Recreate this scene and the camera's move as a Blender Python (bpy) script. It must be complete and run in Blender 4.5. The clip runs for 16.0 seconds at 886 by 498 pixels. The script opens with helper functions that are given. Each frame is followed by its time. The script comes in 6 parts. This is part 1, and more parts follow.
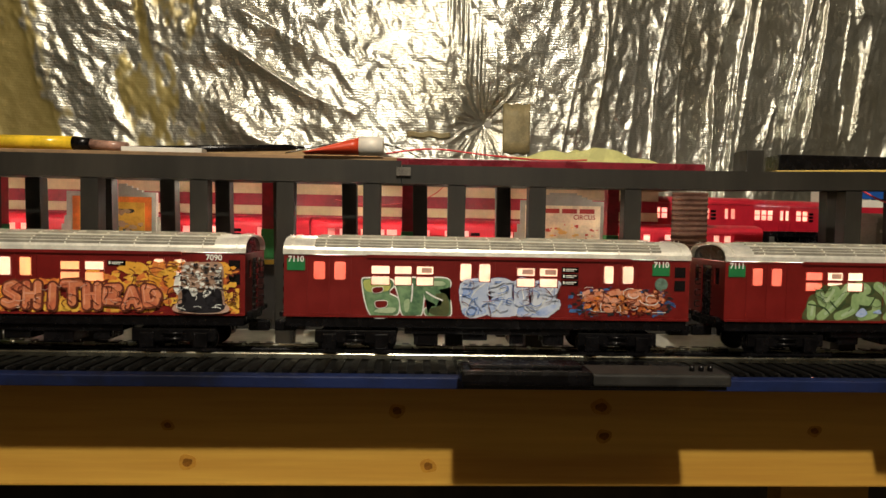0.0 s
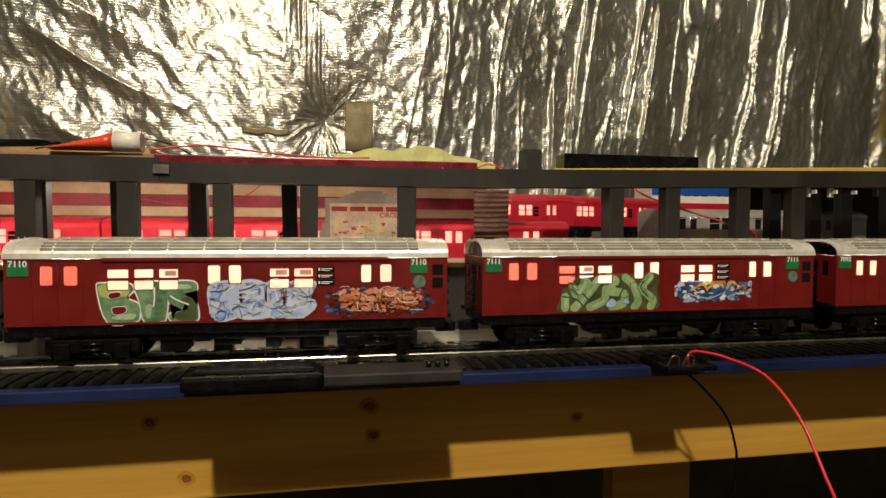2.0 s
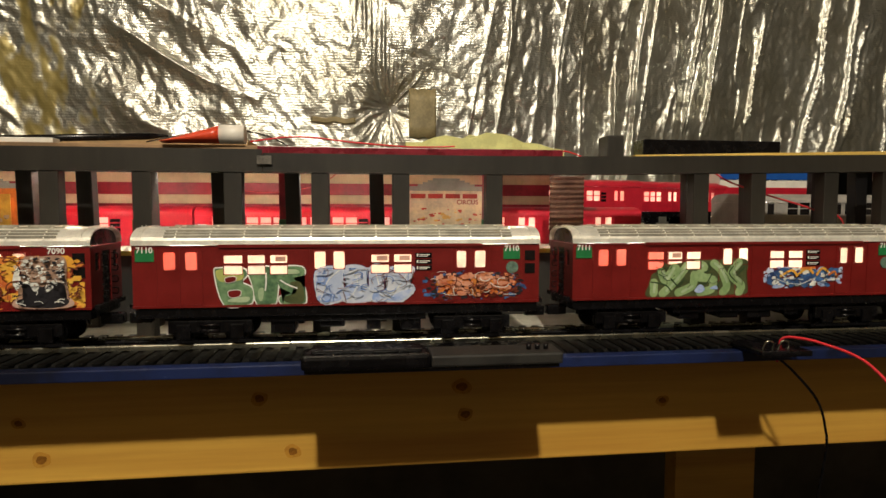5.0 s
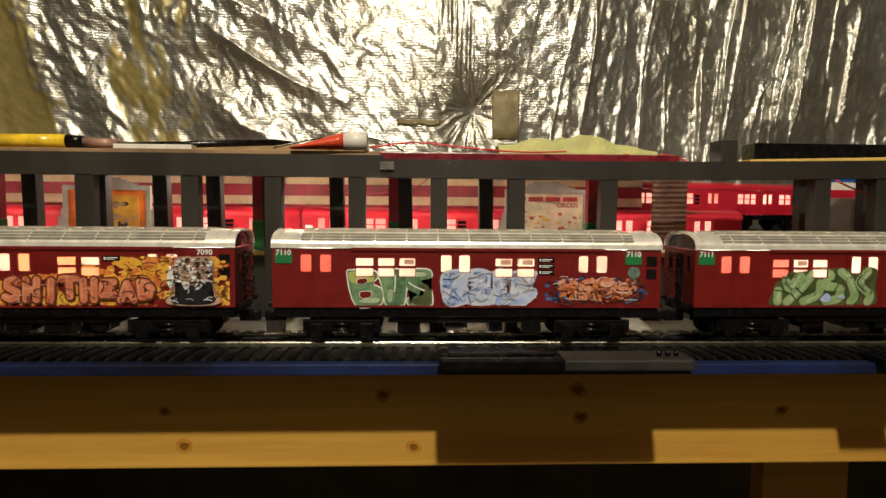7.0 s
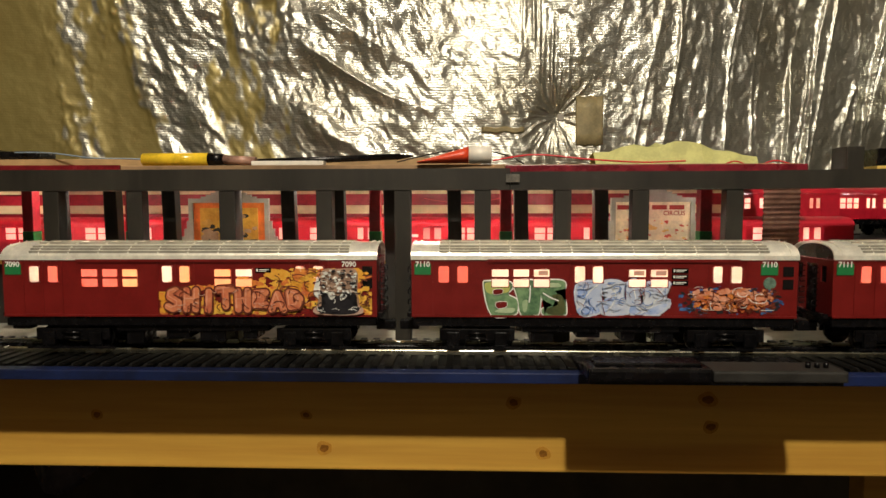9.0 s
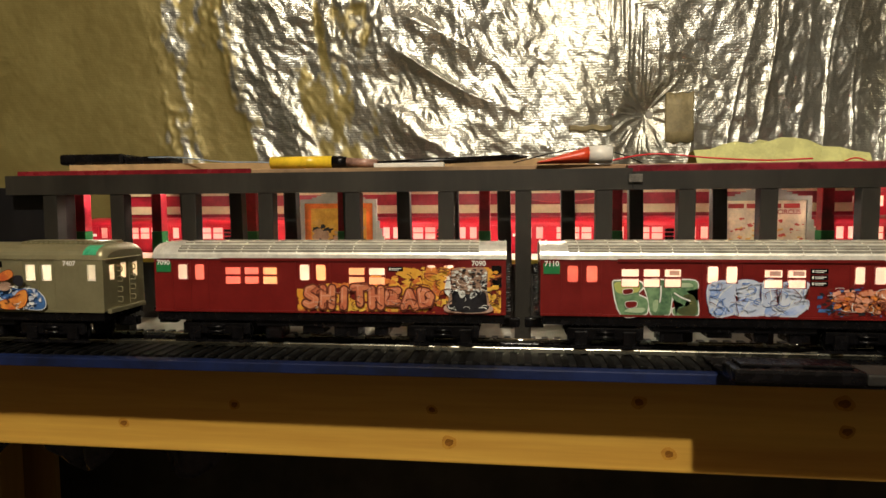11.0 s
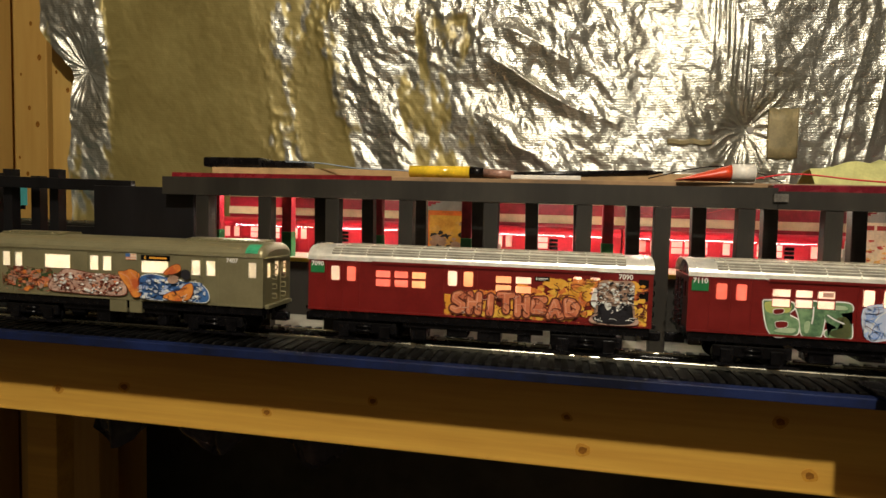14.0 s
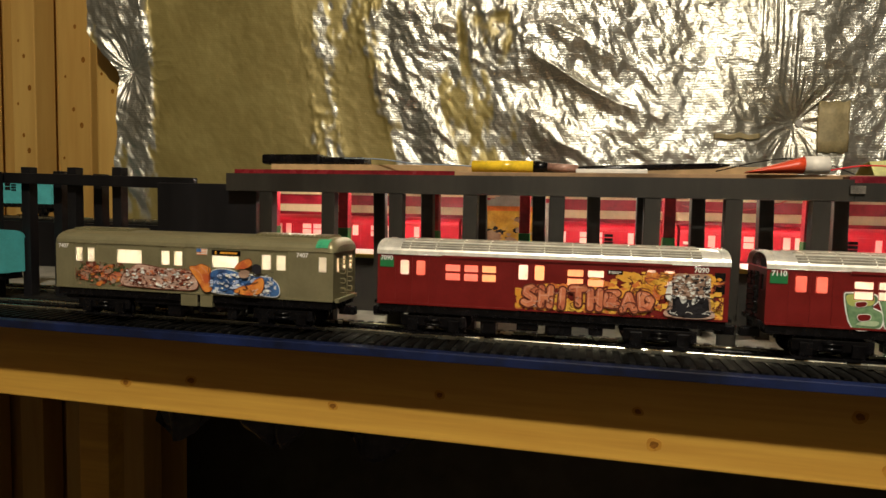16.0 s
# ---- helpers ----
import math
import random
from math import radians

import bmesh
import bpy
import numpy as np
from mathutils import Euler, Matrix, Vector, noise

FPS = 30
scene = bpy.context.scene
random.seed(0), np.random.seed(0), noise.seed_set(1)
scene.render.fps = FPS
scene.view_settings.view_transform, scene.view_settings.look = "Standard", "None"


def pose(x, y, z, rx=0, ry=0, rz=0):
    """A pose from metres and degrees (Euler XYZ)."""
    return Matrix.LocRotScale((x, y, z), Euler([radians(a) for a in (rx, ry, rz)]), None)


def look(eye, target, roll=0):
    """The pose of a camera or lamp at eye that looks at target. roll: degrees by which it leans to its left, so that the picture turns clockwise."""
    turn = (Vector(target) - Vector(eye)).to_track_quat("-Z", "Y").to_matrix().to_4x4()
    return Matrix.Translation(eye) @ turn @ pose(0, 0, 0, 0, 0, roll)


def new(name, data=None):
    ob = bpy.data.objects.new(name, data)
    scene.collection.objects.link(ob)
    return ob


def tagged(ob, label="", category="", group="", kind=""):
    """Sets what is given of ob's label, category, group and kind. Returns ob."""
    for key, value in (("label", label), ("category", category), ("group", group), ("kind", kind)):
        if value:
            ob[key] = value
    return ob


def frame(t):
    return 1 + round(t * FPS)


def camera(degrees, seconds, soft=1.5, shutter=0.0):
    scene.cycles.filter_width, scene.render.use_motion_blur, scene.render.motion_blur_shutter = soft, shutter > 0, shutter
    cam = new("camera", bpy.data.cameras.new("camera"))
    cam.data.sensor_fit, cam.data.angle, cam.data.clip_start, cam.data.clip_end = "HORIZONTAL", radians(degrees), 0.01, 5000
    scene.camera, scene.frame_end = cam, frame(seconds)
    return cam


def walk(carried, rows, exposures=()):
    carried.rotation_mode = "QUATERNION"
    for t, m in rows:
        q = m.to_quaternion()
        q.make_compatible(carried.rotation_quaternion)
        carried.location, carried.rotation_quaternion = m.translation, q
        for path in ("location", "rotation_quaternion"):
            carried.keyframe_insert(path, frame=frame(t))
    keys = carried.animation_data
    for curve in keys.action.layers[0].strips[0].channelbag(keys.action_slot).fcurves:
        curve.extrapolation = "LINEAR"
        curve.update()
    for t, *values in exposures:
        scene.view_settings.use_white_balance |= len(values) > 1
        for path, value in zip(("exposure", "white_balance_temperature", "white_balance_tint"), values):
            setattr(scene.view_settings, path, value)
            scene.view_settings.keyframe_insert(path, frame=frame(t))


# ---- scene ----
cam = camera(72.9, 16.0)
PATH = [
    (0, (0.02, -0.439, 1.098), (0.099, 1.558, 1.017), 1.1),
    (0.5, (0.06, -0.441, 1.099), (0.215, 1.551, 1.002), 0.2),
    (1, (0.089, -0.44, 1.098), (0.33, 1.543, 1.003), 0.0),
    (1.5, (0.111, -0.443, 1.099), (0.421, 1.531, 1.008), 0.3),
    (2, (0.133, -0.444, 1.1), (0.511, 1.518, 1.016), 0.4),
    (2.5, (0.155, -0.448, 1.102), (0.584, 1.504, 1.014), 0.0),
    (3, (0.165, -0.447, 1.097), (0.633, 1.494, 0.991), -0.4),
    (3.5, (0.148, -0.446, 1.093), (0.572, 1.505, 0.973), -0.5),
    (4, (0.125, -0.447, 1.095), (0.455, 1.521, 0.963), -0.6),
    (4.5, (0.106, -0.45, 1.099), (0.391, 1.525, 0.966), -0.2),
    (7, (0.033, -0.458, 1.108), (0.115, 1.535, 0.962), 0.5),
    (7.5, (0.016, -0.461, 1.111), (0.068, 1.533, 0.975), 0.6),
    (8, (-0.002, -0.463, 1.111), (0.016, 1.533, 0.977), 0.3),
    (8.5, (-0.019, -0.466, 1.114), (-0.041, 1.529, 0.975), 0.1),
    (9, (-0.037, -0.471, 1.116), (-0.105, 1.523, 0.977), -0.1),
    (11.5, (-0.113, -0.49, 1.118), (-0.38, 1.487, 0.971), -0.1),
    (12, (-0.128, -0.496, 1.117), (-0.421, 1.477, 0.966), 0.2),
    (12.5, (-0.144, -0.5, 1.119), (-0.465, 1.468, 0.966), 0.3),
    (13, (-0.158, -0.506, 1.122), (-0.5, 1.459, 0.974), 0.9),
    (13.5, (-0.173, -0.513, 1.123), (-0.535, 1.45, 0.989), 1.3),
    (14, (-0.183, -0.516, 1.123), (-0.562, 1.443, 0.991), 1.6),
    (14.5, (-0.195, -0.519, 1.122), (-0.587, 1.438, 0.989), 1.5),
    (15, (-0.204, -0.522, 1.121), (-0.607, 1.433, 0.99), 1.2),
    (15.5, (-0.215, -0.523, 1.12), (-0.634, 1.428, 0.984), 1.2),
    (16, (-0.228, -0.527, 1.117), (-0.664, 1.42, 0.982), 1.3),
]
walk(cam, [(t, look(eye, target, roll)) for t, eye, target, roll in PATH])

# ---------------------------------------------------------------- light
world = bpy.data.worlds.new("basement_dark")
scene.world = world
world.use_nodes = True
world.node_tree.nodes["Background"].inputs[0].default_value = (1.0, 0.8, 0.5, 1)
world.node_tree.nodes["Background"].inputs[1].default_value = 0.002
scene.view_settings.exposure = 0.0
LAMP_AT = (0.03, -1.45, 2.56)
lamp = new("ceiling_bulb_light", bpy.data.lights.new("ceiling_bulb_light", "POINT"))
lamp.data.energy, lamp.data.color, lamp.data.shadow_soft_size = 158.0, (1.0, 0.92, 0.755), 0.04
lamp.location = LAMP_AT


# ---------------------------------------------------------------- materials
def mat(name, rgb, rough=0.5, metal=0.0, vary=0.15, scale=40.0, bump=0.0, bump_scale=200.0, stretch=(1, 1, 1), dark=None, coat=0.0,
        spread=0.5, obj=False, spec=0.5):
    """A painted or raw surface: base colour varied at two scales, grain as bump, uneven gloss."""
    m = bpy.data.materials.new(name)
    m.use_nodes = True
    nt = m.node_tree
    b = nt.nodes["Principled BSDF"]
    co = nt.nodes.new("ShaderNodeTexCoord")
    mp = nt.nodes.new("ShaderNodeMapping")
    mp.inputs["Scale"].default_value = stretch
    nt.links.new(co.outputs["Object"], mp.inputs["Vector"])
    n1 = nt.nodes.new("ShaderNodeTexNoise")
    n1.inputs["Scale"].default_value, n1.inputs["Detail"].default_value = scale, 6
    n2 = nt.nodes.new("ShaderNodeTexNoise")
    n2.inputs["Scale"].default_value, n2.inputs["Detail"].default_value = scale * 6.3, 4
    for n in (n1, n2):
        nt.links.new(mp.outputs[0], n.inputs["Vector"])
    add = nt.nodes.new("ShaderNodeMath")
    add.operation = "MULTIPLY_ADD"
    add.inputs[1].default_value = 0.4
    nt.links.new(n2.outputs["Fac"], add.inputs[0])
    nt.links.new(n1.outputs["Fac"], add.inputs[2])
    ramp = nt.nodes.new("ShaderNodeValToRGB")
    lo = dark if dark else tuple(c * (1 - vary) for c in rgb)
    hi = rgb if dark else tuple(min(1, c * (1 + vary)) for c in rgb)
    ramp.color_ramp.elements[0].position, ramp.color_ramp.elements[1].position = 0.7 - 0.3 * spread, 0.7 + 0.3 * spread
    ramp.color_ramp.elements[0].color, ramp.color_ramp.elements[1].color = (*lo, 1), (*hi, 1)
    nt.links.new(add.outputs[0], ramp.inputs[0])
    out = ramp.outputs[0]
    if obj:
        info = nt.nodes.new("ShaderNodeObjectInfo")
        hs = nt.nodes.new("ShaderNodeHueSaturation")
        mr = nt.nodes.new("ShaderNodeMapRange")
        mr.inputs["To Min"].default_value, mr.inputs["To Max"].default_value = 0.8, 1.2
        nt.links.new(info.outputs["Random"], mr.inputs["Value"])
        nt.links.new(mr.outputs[0], hs.inputs["Value"])
        nt.links.new(out, hs.inputs["Color"])
        out = hs.outputs[0]
    nt.links.new(out, b.inputs["Base Color"])
    rr = nt.nodes.new("ShaderNodeMapRange")
    rr.inputs["To Min"].default_value, rr.inputs["To Max"].default_value = max(0.03, rough - 0.12), min(1, rough + 0.12)
    nt.links.new(n1.outputs["Fac"], rr.inputs["Value"])
    nt.links.new(rr.outputs[0], b.inputs["Roughness"])
    b.inputs["Metallic"].default_value = metal
    b.inputs["Specular IOR Level"].default_value = spec
    b.inputs["Coat Weight"].default_value = coat
    if bump:
        bp = nt.nodes.new("ShaderNodeBump")
        bp.inputs["Strength"].default_value = bump
        bp.inputs["Distance"].default_value = 0.0006
        n3 = nt.nodes.new("ShaderNodeTexNoise")
        n3.inputs["Scale"].default_value, n3.inputs["Detail"].default_value = bump_scale, 5
        nt.links.new(mp.outputs[0], n3.inputs["Vector"])
        nt.links.new(n3.outputs["Fac"], bp.inputs["Height"])
        nt.links.new(bp.outputs[0], b.inputs["Normal"])
    return m


def pane_mat(name, rgb, glow):
    """A frosted plastic window that lets the light of the car's lamp through."""
    m = bpy.data.materials.new(name)
    m.use_nodes = True
    nt = m.node_tree
    nt.nodes.remove(nt.nodes["Principled BSDF"])
    out = nt.nodes["Material Output"]
    tr = nt.nodes.new("ShaderNodeBsdfTranslucent")
    tr.inputs["Color"].default_value = (*rgb, 1)
    gl = nt.nodes.new("ShaderNodeBsdfGlossy")
    gl.inputs["Roughness"].default_value = 0.15
    mx = nt.nodes.new("ShaderNodeMixShader")
    mx.inputs[0].default_value = 0.06
    nt.links.new(tr.outputs[0], mx.inputs[1])
    nt.links.new(gl.outputs[0], mx.inputs[2])
    nt.links.new(mx.outputs[0], out.inputs[0])
    return m


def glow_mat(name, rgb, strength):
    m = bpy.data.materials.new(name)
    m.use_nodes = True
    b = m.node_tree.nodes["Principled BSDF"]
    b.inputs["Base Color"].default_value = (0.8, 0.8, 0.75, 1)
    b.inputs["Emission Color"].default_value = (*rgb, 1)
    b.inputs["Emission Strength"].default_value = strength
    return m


def foil_mat():
    """Crinkled aluminium facing of the insulation: woven scrim and dull stains."""
    m = mat("aluminium_foil", (0.66, 0.67, 0.63), 0.30, 0.9, 0.0, 7.0, dark=(0.42, 0.40, 0.32), spread=0.9)
    nt = m.node_tree
    b = nt.nodes["Principled BSDF"]
    co = nt.nodes.new("ShaderNodeTexCoord")
    n = nt.nodes.new("ShaderNodeTexNoise")
    n.inputs["Scale"].default_value, n.inputs["Detail"].default_value, n.inputs["Roughness"].default_value = 75, 6, 0.6
    w1 = nt.nodes.new("ShaderNodeTexWave")
    w1.bands_direction = "Z"
    w1.inputs["Scale"].default_value, w1.inputs["Distortion"].default_value = 70, 3.0
    for q in (n, w1):
        nt.links.new(co.outputs["Object"], q.inputs["Vector"])
    mx = nt.nodes.new("ShaderNodeMath")
    mx.operation = "MULTIPLY_ADD"
    mx.inputs[1].default_value = 0.07
    nt.links.new(w1.outputs["Fac"], mx.inputs[0])
    nt.links.new(n.outputs["Fac"], mx.inputs[2])
    # the stretched part of the sheet is dull and tan
    at = nt.nodes.new("ShaderNodeAttribute")
    at.attribute_name = "dull"
    old = b.inputs["Base Color"].links[0].from_socket
    mc = nt.nodes.new("ShaderNodeMix")
    mc.data_type = "RGBA"
    nt.links.new(at.outputs["Fac"], mc.inputs[0])
    nt.links.new(old, mc.inputs[6])
    tan = nt.nodes.new("ShaderNodeMix")
    tan.data_type, tan.blend_type = "RGBA", "MULTIPLY"
    tan.inputs[0].default_value = 1.0
    nt.links.new(old, tan.inputs[6])
    tan.inputs[7].default_value = (0.50, 0.40, 0.15, 1)
    nt.links.new(tan.outputs[2], mc.inputs[7])
    nt.links.new(mc.outputs[2], b.inputs["Base Color"])
    for socket, lo, hi in (("Metallic", 0.9, 0.4), ("Roughness", 0.32, 0.48)):
        mr = nt.nodes.new("ShaderNodeMapRange")
        mr.inputs["To Min"].default_value, mr.inputs["To Max"].default_value = lo, hi
        nt.links.new(at.outputs["Fac"], mr.inputs["Value"])
        nt.links.new(mr.outputs[0], b.inputs[socket])
    bp = nt.nodes.new("ShaderNodeBump")
    bp.inputs["Strength"].default_value, bp.inputs["Distance"].default_value = 0.5, 0.004
    soft = nt.nodes.new("ShaderNodeMapRange")
    soft.inputs["To Min"].default_value, soft.inputs["To Max"].default_value = 0.62, 0.16
    nt.links.new(at.outputs["Fac"], soft.inputs["Value"])
    nt.links.new(soft.outputs[0], bp.inputs["Strength"])
    nt.links.new(mx.outputs[0], bp.inputs["Height"])
    nt.links.new(bp.outputs[0], b.inputs["Normal"])
    return m


SPRUCE = mat("pale_spruce", (0.56, 0.35, 0.095), 0.6, 0, 0.0, 14, bump=0.3, bump_scale=60, stretch=(1, 1, 0.08), dark=(0.42, 0.23, 0.05), spread=0.8)
RED = mat("dark_red_car_paint", (0.15, 0.0075, 0.0065), 0.38, 0, 0.12, 60, coat=0.2)
BRIGHT_RED = mat("bright_red_car_paint", (0.44, 0.010, 0.026), 0.4, 0, 0.12, 50)
ROOF = mat("silver_roof_paint", (0.86, 0.84, 0.75), 0.36, 0.5, 0.12, 90, bump=0.15)
# Darker grey that puts the shadow lines of the roof ribs into their colour.
RIB_SHADE = mat("roof_rib_shade", (0.36, 0.34, 0.28), 0.5, 0.4, 0.2, 90)
SILVER = mat("olive_silver_car_paint", (0.27, 0.243, 0.135), 0.38, 0.45, 0.08, 50)
TEAL = mat("teal_car_paint", (0.08, 0.42, 0.44), 0.45, 0, 0.1, 50)
BLACK = mat("black_plastic", (0.0035, 0.0032, 0.0038), 0.26, 0, 0.4, 120, bump=0.1, spec=0.35)
DARKWOOD = mat("gloss_black_wood", (0.0065, 0.006, 0.0068), 0.4, 0, 0.3, 25, bump=0.3, bump_scale=150, stretch=(1, 1, 0.2), obj=True, spec=0.3)
BLACKWOOD = mat("black_painted_wood", (0.0150, 0.0126, 0.0085), 0.55, 0, 0.35, 25, bump=0.35, bump_scale=150, stretch=(1, 1, 0.2), obj=True)
REDWOOD = mat("red_painted_wood", (0.34, 0.012, 0.028), 0.42, 0, 0.3, 30, bump=0.3, bump_scale=90)
GREENPAINT = mat("green_paint", (0.015, 0.17, 0.045), 0.5, 0, 0.25, 60)
GREENPLATE = mat("green_plate", (0.01, 0.16, 0.045), 0.5, 0, 0.1, 60)
CREAM = mat("cream_paint", (0.72, 0.52, 0.32), 0.6, 0, 0.1, 30)
WHITE = mat("white_plastic", (0.78, 0.74, 0.66), 0.4, 0, 0.06, 40)
GREY = mat("grey_plastic", (0.30, 0.28, 0.25), 0.55, 0, 0.12, 60)
FLOORGREY = mat("grey_painted_board", (0.25, 0.24, 0.20), 0.7, 0, 0.25, 14, bump=0.3)
BLUE = mat("blue_painted_edge", (0.007, 0.017, 0.078), 0.42, 0, 0.3, 16, bump=0.4, dark=(0.004, 0.006, 0.018), spread=0.6)
PINE = mat("pine_wood", (0.72, 0.43, 0.075), 0.5, 0, 0.0, 22, bump=0.3, bump_scale=60, stretch=(0.07, 1, 1.6), dark=(0.50, 0.255, 0.040), spread=0.8)
KNOT = mat("pine_knot", (0.54, 0.28, 0.045), 0.7, 0, 0.0, 120, dark=(0.40, 0.18, 0.03), spec=0.0)
KNOTCORE = mat("pine_knot_core", (0.22, 0.09, 0.015), 0.7, 0, 0.3, 150, spec=0.0)
RAIL = mat("nickel_rail", (0.66, 0.64, 0.52), 0.26, 1.0, 0.15, 60)
TIE = mat("black_plastic_tie", (0.0035, 0.0033, 0.003), 0.45, 0, 0.4, 100, obj=True, spec=0.08)
ROADBED = mat("dark_roadbed", (0.005, 0.0048, 0.0045), 0.75, 0, 0.4, 160, bump=0.5, spec=0.15)
YELLOW = mat("yellow_paint", (0.72, 0.55, 0.08), 0.55, 0, 0.12, 60)
CONCRETE = mat("concrete_wall", (0.10, 0.085, 0.06), 0.9, 0, 0.25, 3, bump=0.5, bump_scale=30)
FLOORMAT = mat("dark_concrete_floor", (0.042, 0.027, 0.023), 0.85, 0, 0.3, 4, bump=0.5, bump_scale=30)
CEILMAT = mat("raw_joist_ceiling", (0.20, 0.13, 0.07), 0.8, 0, 0.3, 3)
INNER = mat("cream_car_interior", (0.75, 0.66, 0.55), 0.6, 0, 0.05, 60)
LETTER = mat("white_lettering", (0.8, 0.78, 0.72), 0.6, 0, 0.03, 60)
DARKGLASS = mat("dark_glass", (0.01, 0.008, 0.008), 0.12, 0, 0.2, 40)
FOIL = foil_mat()
PANE = pane_mat("lit_window", (0.95, 0.86, 0.76), 1)
PANE_WHITE = pane_mat("white_lit_window", (0.95, 0.92, 0.86), 1)
PAD = mat("shaded_seat_back", (0.42, 0.25, 0.20), 0.6, 0, 0.2, 90)
PANE_PINK = pane_mat("pink_lit_window", (0.75, 0.33, 0.28), 1)
PANE_WARM = pane_mat("orange_lit_window", (0.90, 0.58, 0.40), 1)
CARLIGHT = glow_mat("car_lamp", (1.0, 0.88, 0.79), 82.0)
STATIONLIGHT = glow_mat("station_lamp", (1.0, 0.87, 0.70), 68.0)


# ---------------------------------------------------------------- mesh helpers
def box(bm, x0, x1, y0, y1, z0, z1, bevel=0.0):
    vs = [bm.verts.new((x, y, z)) for x in (x0, x1) for y in (y0, y1) for z in (z0, z1)]
    fs = [bm.faces.new([vs[i] for i in q]) for q in ((0, 1, 3, 2), (4, 6, 7, 5), (0, 4, 5, 1), (2, 3, 7, 6), (0, 2, 6, 4), (1, 5, 7, 3))]
    if bevel:
        es = {e for f in fs for e in f.edges}
        bmesh.ops.bevel(bm, geom=list(es), offset=bevel, segments=2, affect="EDGES", profile=0.6)


def cyl(bm, p, q, r0, r1=None, n=16, caps=True):
    p, q = Vector(p), Vector(q)
    r1 = r0 if r1 is None else r1
    rot = (q - p).to_track_quat("Z", "Y").to_matrix()
    a, b = [], []
    for i in range(n):
        w = Vector((math.cos(2 * math.pi * i / n), math.sin(2 * math.pi * i / n), 0))
        a.append(bm.verts.new(p + rot @ (w * r0)))
        b.append(bm.verts.new(q + rot @ (w * r1)))
    for i in range(n):
        bm.faces.new((a[i], a[(i + 1) % n], b[(i + 1) % n], b[i])).smooth = True
    if caps:
        bm.faces.new(a[::-1])
        bm.faces.new(b)


def tube(bm, pts, r, n=8):
    """A round cable through points."""
    pts = [Vector(p) for p in pts]
    fine = []
    for i in range(len(pts) - 1):
        p0, p1, p2, p3 = pts[max(i - 1, 0)], pts[i], pts[i + 1], pts[min(i + 2, len(pts) - 1)]
        for k in range(6):
            t = k / 6
            fine.append(0.5 * (2 * p1 + (p2 - p0) * t + (2 * p0 - 5 * p1 + 4 * p2 - p3) * t * t + (3 * p1 - p0 - 3 * p2 + p3) * t ** 3))
    fine.append(pts[-1])
    rings = []
    for i, p in enumerate(fine):
        d = (fine[min(i + 1, len(fine) - 1)] - fine[max(i - 1, 0)]).normalized()
        side = d.cross(Vector((0.13, 0.2, 0.97))).normalized()
        up = side.cross(d)
        rings.append([bm.verts.new(p + (side * math.cos(2 * math.pi * k / n) + up * math.sin(2 * math.pi * k / n)) * r) for k in range(n)])
    for a, b in zip(rings, rings[1:]):
        for k in range(n):
            bm.faces.new((a[k], a[(k + 1) % n], b[(k + 1) % n], b[k])).smooth = True
    bm.faces.new(rings[0][::-1])
    bm.faces.new(rings[-1])


def holed(bm, xs, z0, z1, holes, y0, y1):
    """An upright panel between y0 and y1 with rectangular openings (xa, xb, za, zb)."""
    cx = sorted({xs[0], xs[1], *[h[0] for h in holes], *[h[1] for h in holes]})
    cz = sorted({z0, z1, *[h[2] for h in holes], *[h[3] for h in holes]})

    def solid(i, k):
        if not (0 <= i < len(cx) - 1 and 0 <= k < len(cz) - 1):
            return False
        mx, mz = (cx[i] + cx[i + 1]) / 2, (cz[k] + cz[k + 1]) / 2
        return not any(h[0] < mx < h[1] and h[2] < mz < h[3] for h in holes)

    def quad(*ps):
        bm.faces.new([bm.verts.new(p) for p in ps])

    for i in range(len(cx) - 1):
        for k in range(len(cz) - 1):
            if not solid(i, k):
                continue
            a, b, c, d = cx[i], cx[i + 1], cz[k], cz[k + 1]
            quad((a, y0, c), (b, y0, c), (b, y0, d), (a, y0, d))
            quad((b, y1, c), (a, y1, c), (a, y1, d), (b, y1, d))
            if not solid(i - 1, k):
                quad((a, y1, c), (a, y0, c), (a, y0, d), (a, y1, d))
            if not solid(i + 1, k):
                quad((b, y0, c), (b, y1, c), (b, y1, d), (b, y0, d))
            if not solid(i, k - 1):
                quad((a, y1, c), (b, y1, c), (b, y0, c), (a, y0, c))
            if not solid(i, k + 1):
                quad((a, y0, d), (b, y0, d), (b, y1, d), (a, y1, d))
    bmesh.ops.remove_doubles(bm, verts=bm.verts, dist=1e-6)


def sweep(bm, profile, x0, x1, close=True, steps=1, end=None):
    """A profile of (y, z) drawn along x; end(u) gives a scale of the profile's height near the ends."""
    rings = []
    for s in range(steps + 1):
        x = x0 + (x1 - x0) * s / steps
        rings.append([bm.verts.new((x, y, z)) for y, z in profile])
    n = len(profile)
    for a, b in zip(rings, rings[1:]):
        for k in range(n if close else n - 1):
            bm.faces.new((a[k], b[k], b[(k + 1) % n], a[(k + 1) % n]))
    if close:
        bm.faces.new(rings[0])
        bm.faces.new(rings[-1][::-1])


def mesh_of(bm, name, material, smooth=False):
    bmesh.ops.recalc_face_normals(bm, faces=bm.faces)
    me = bpy.data.meshes.new(name)
    bm.to_mesh(me)
    bm.free()
    me.materials.append(material)
    if smooth:
        for p in me.polygons:
            p.use_smooth = True
    return me


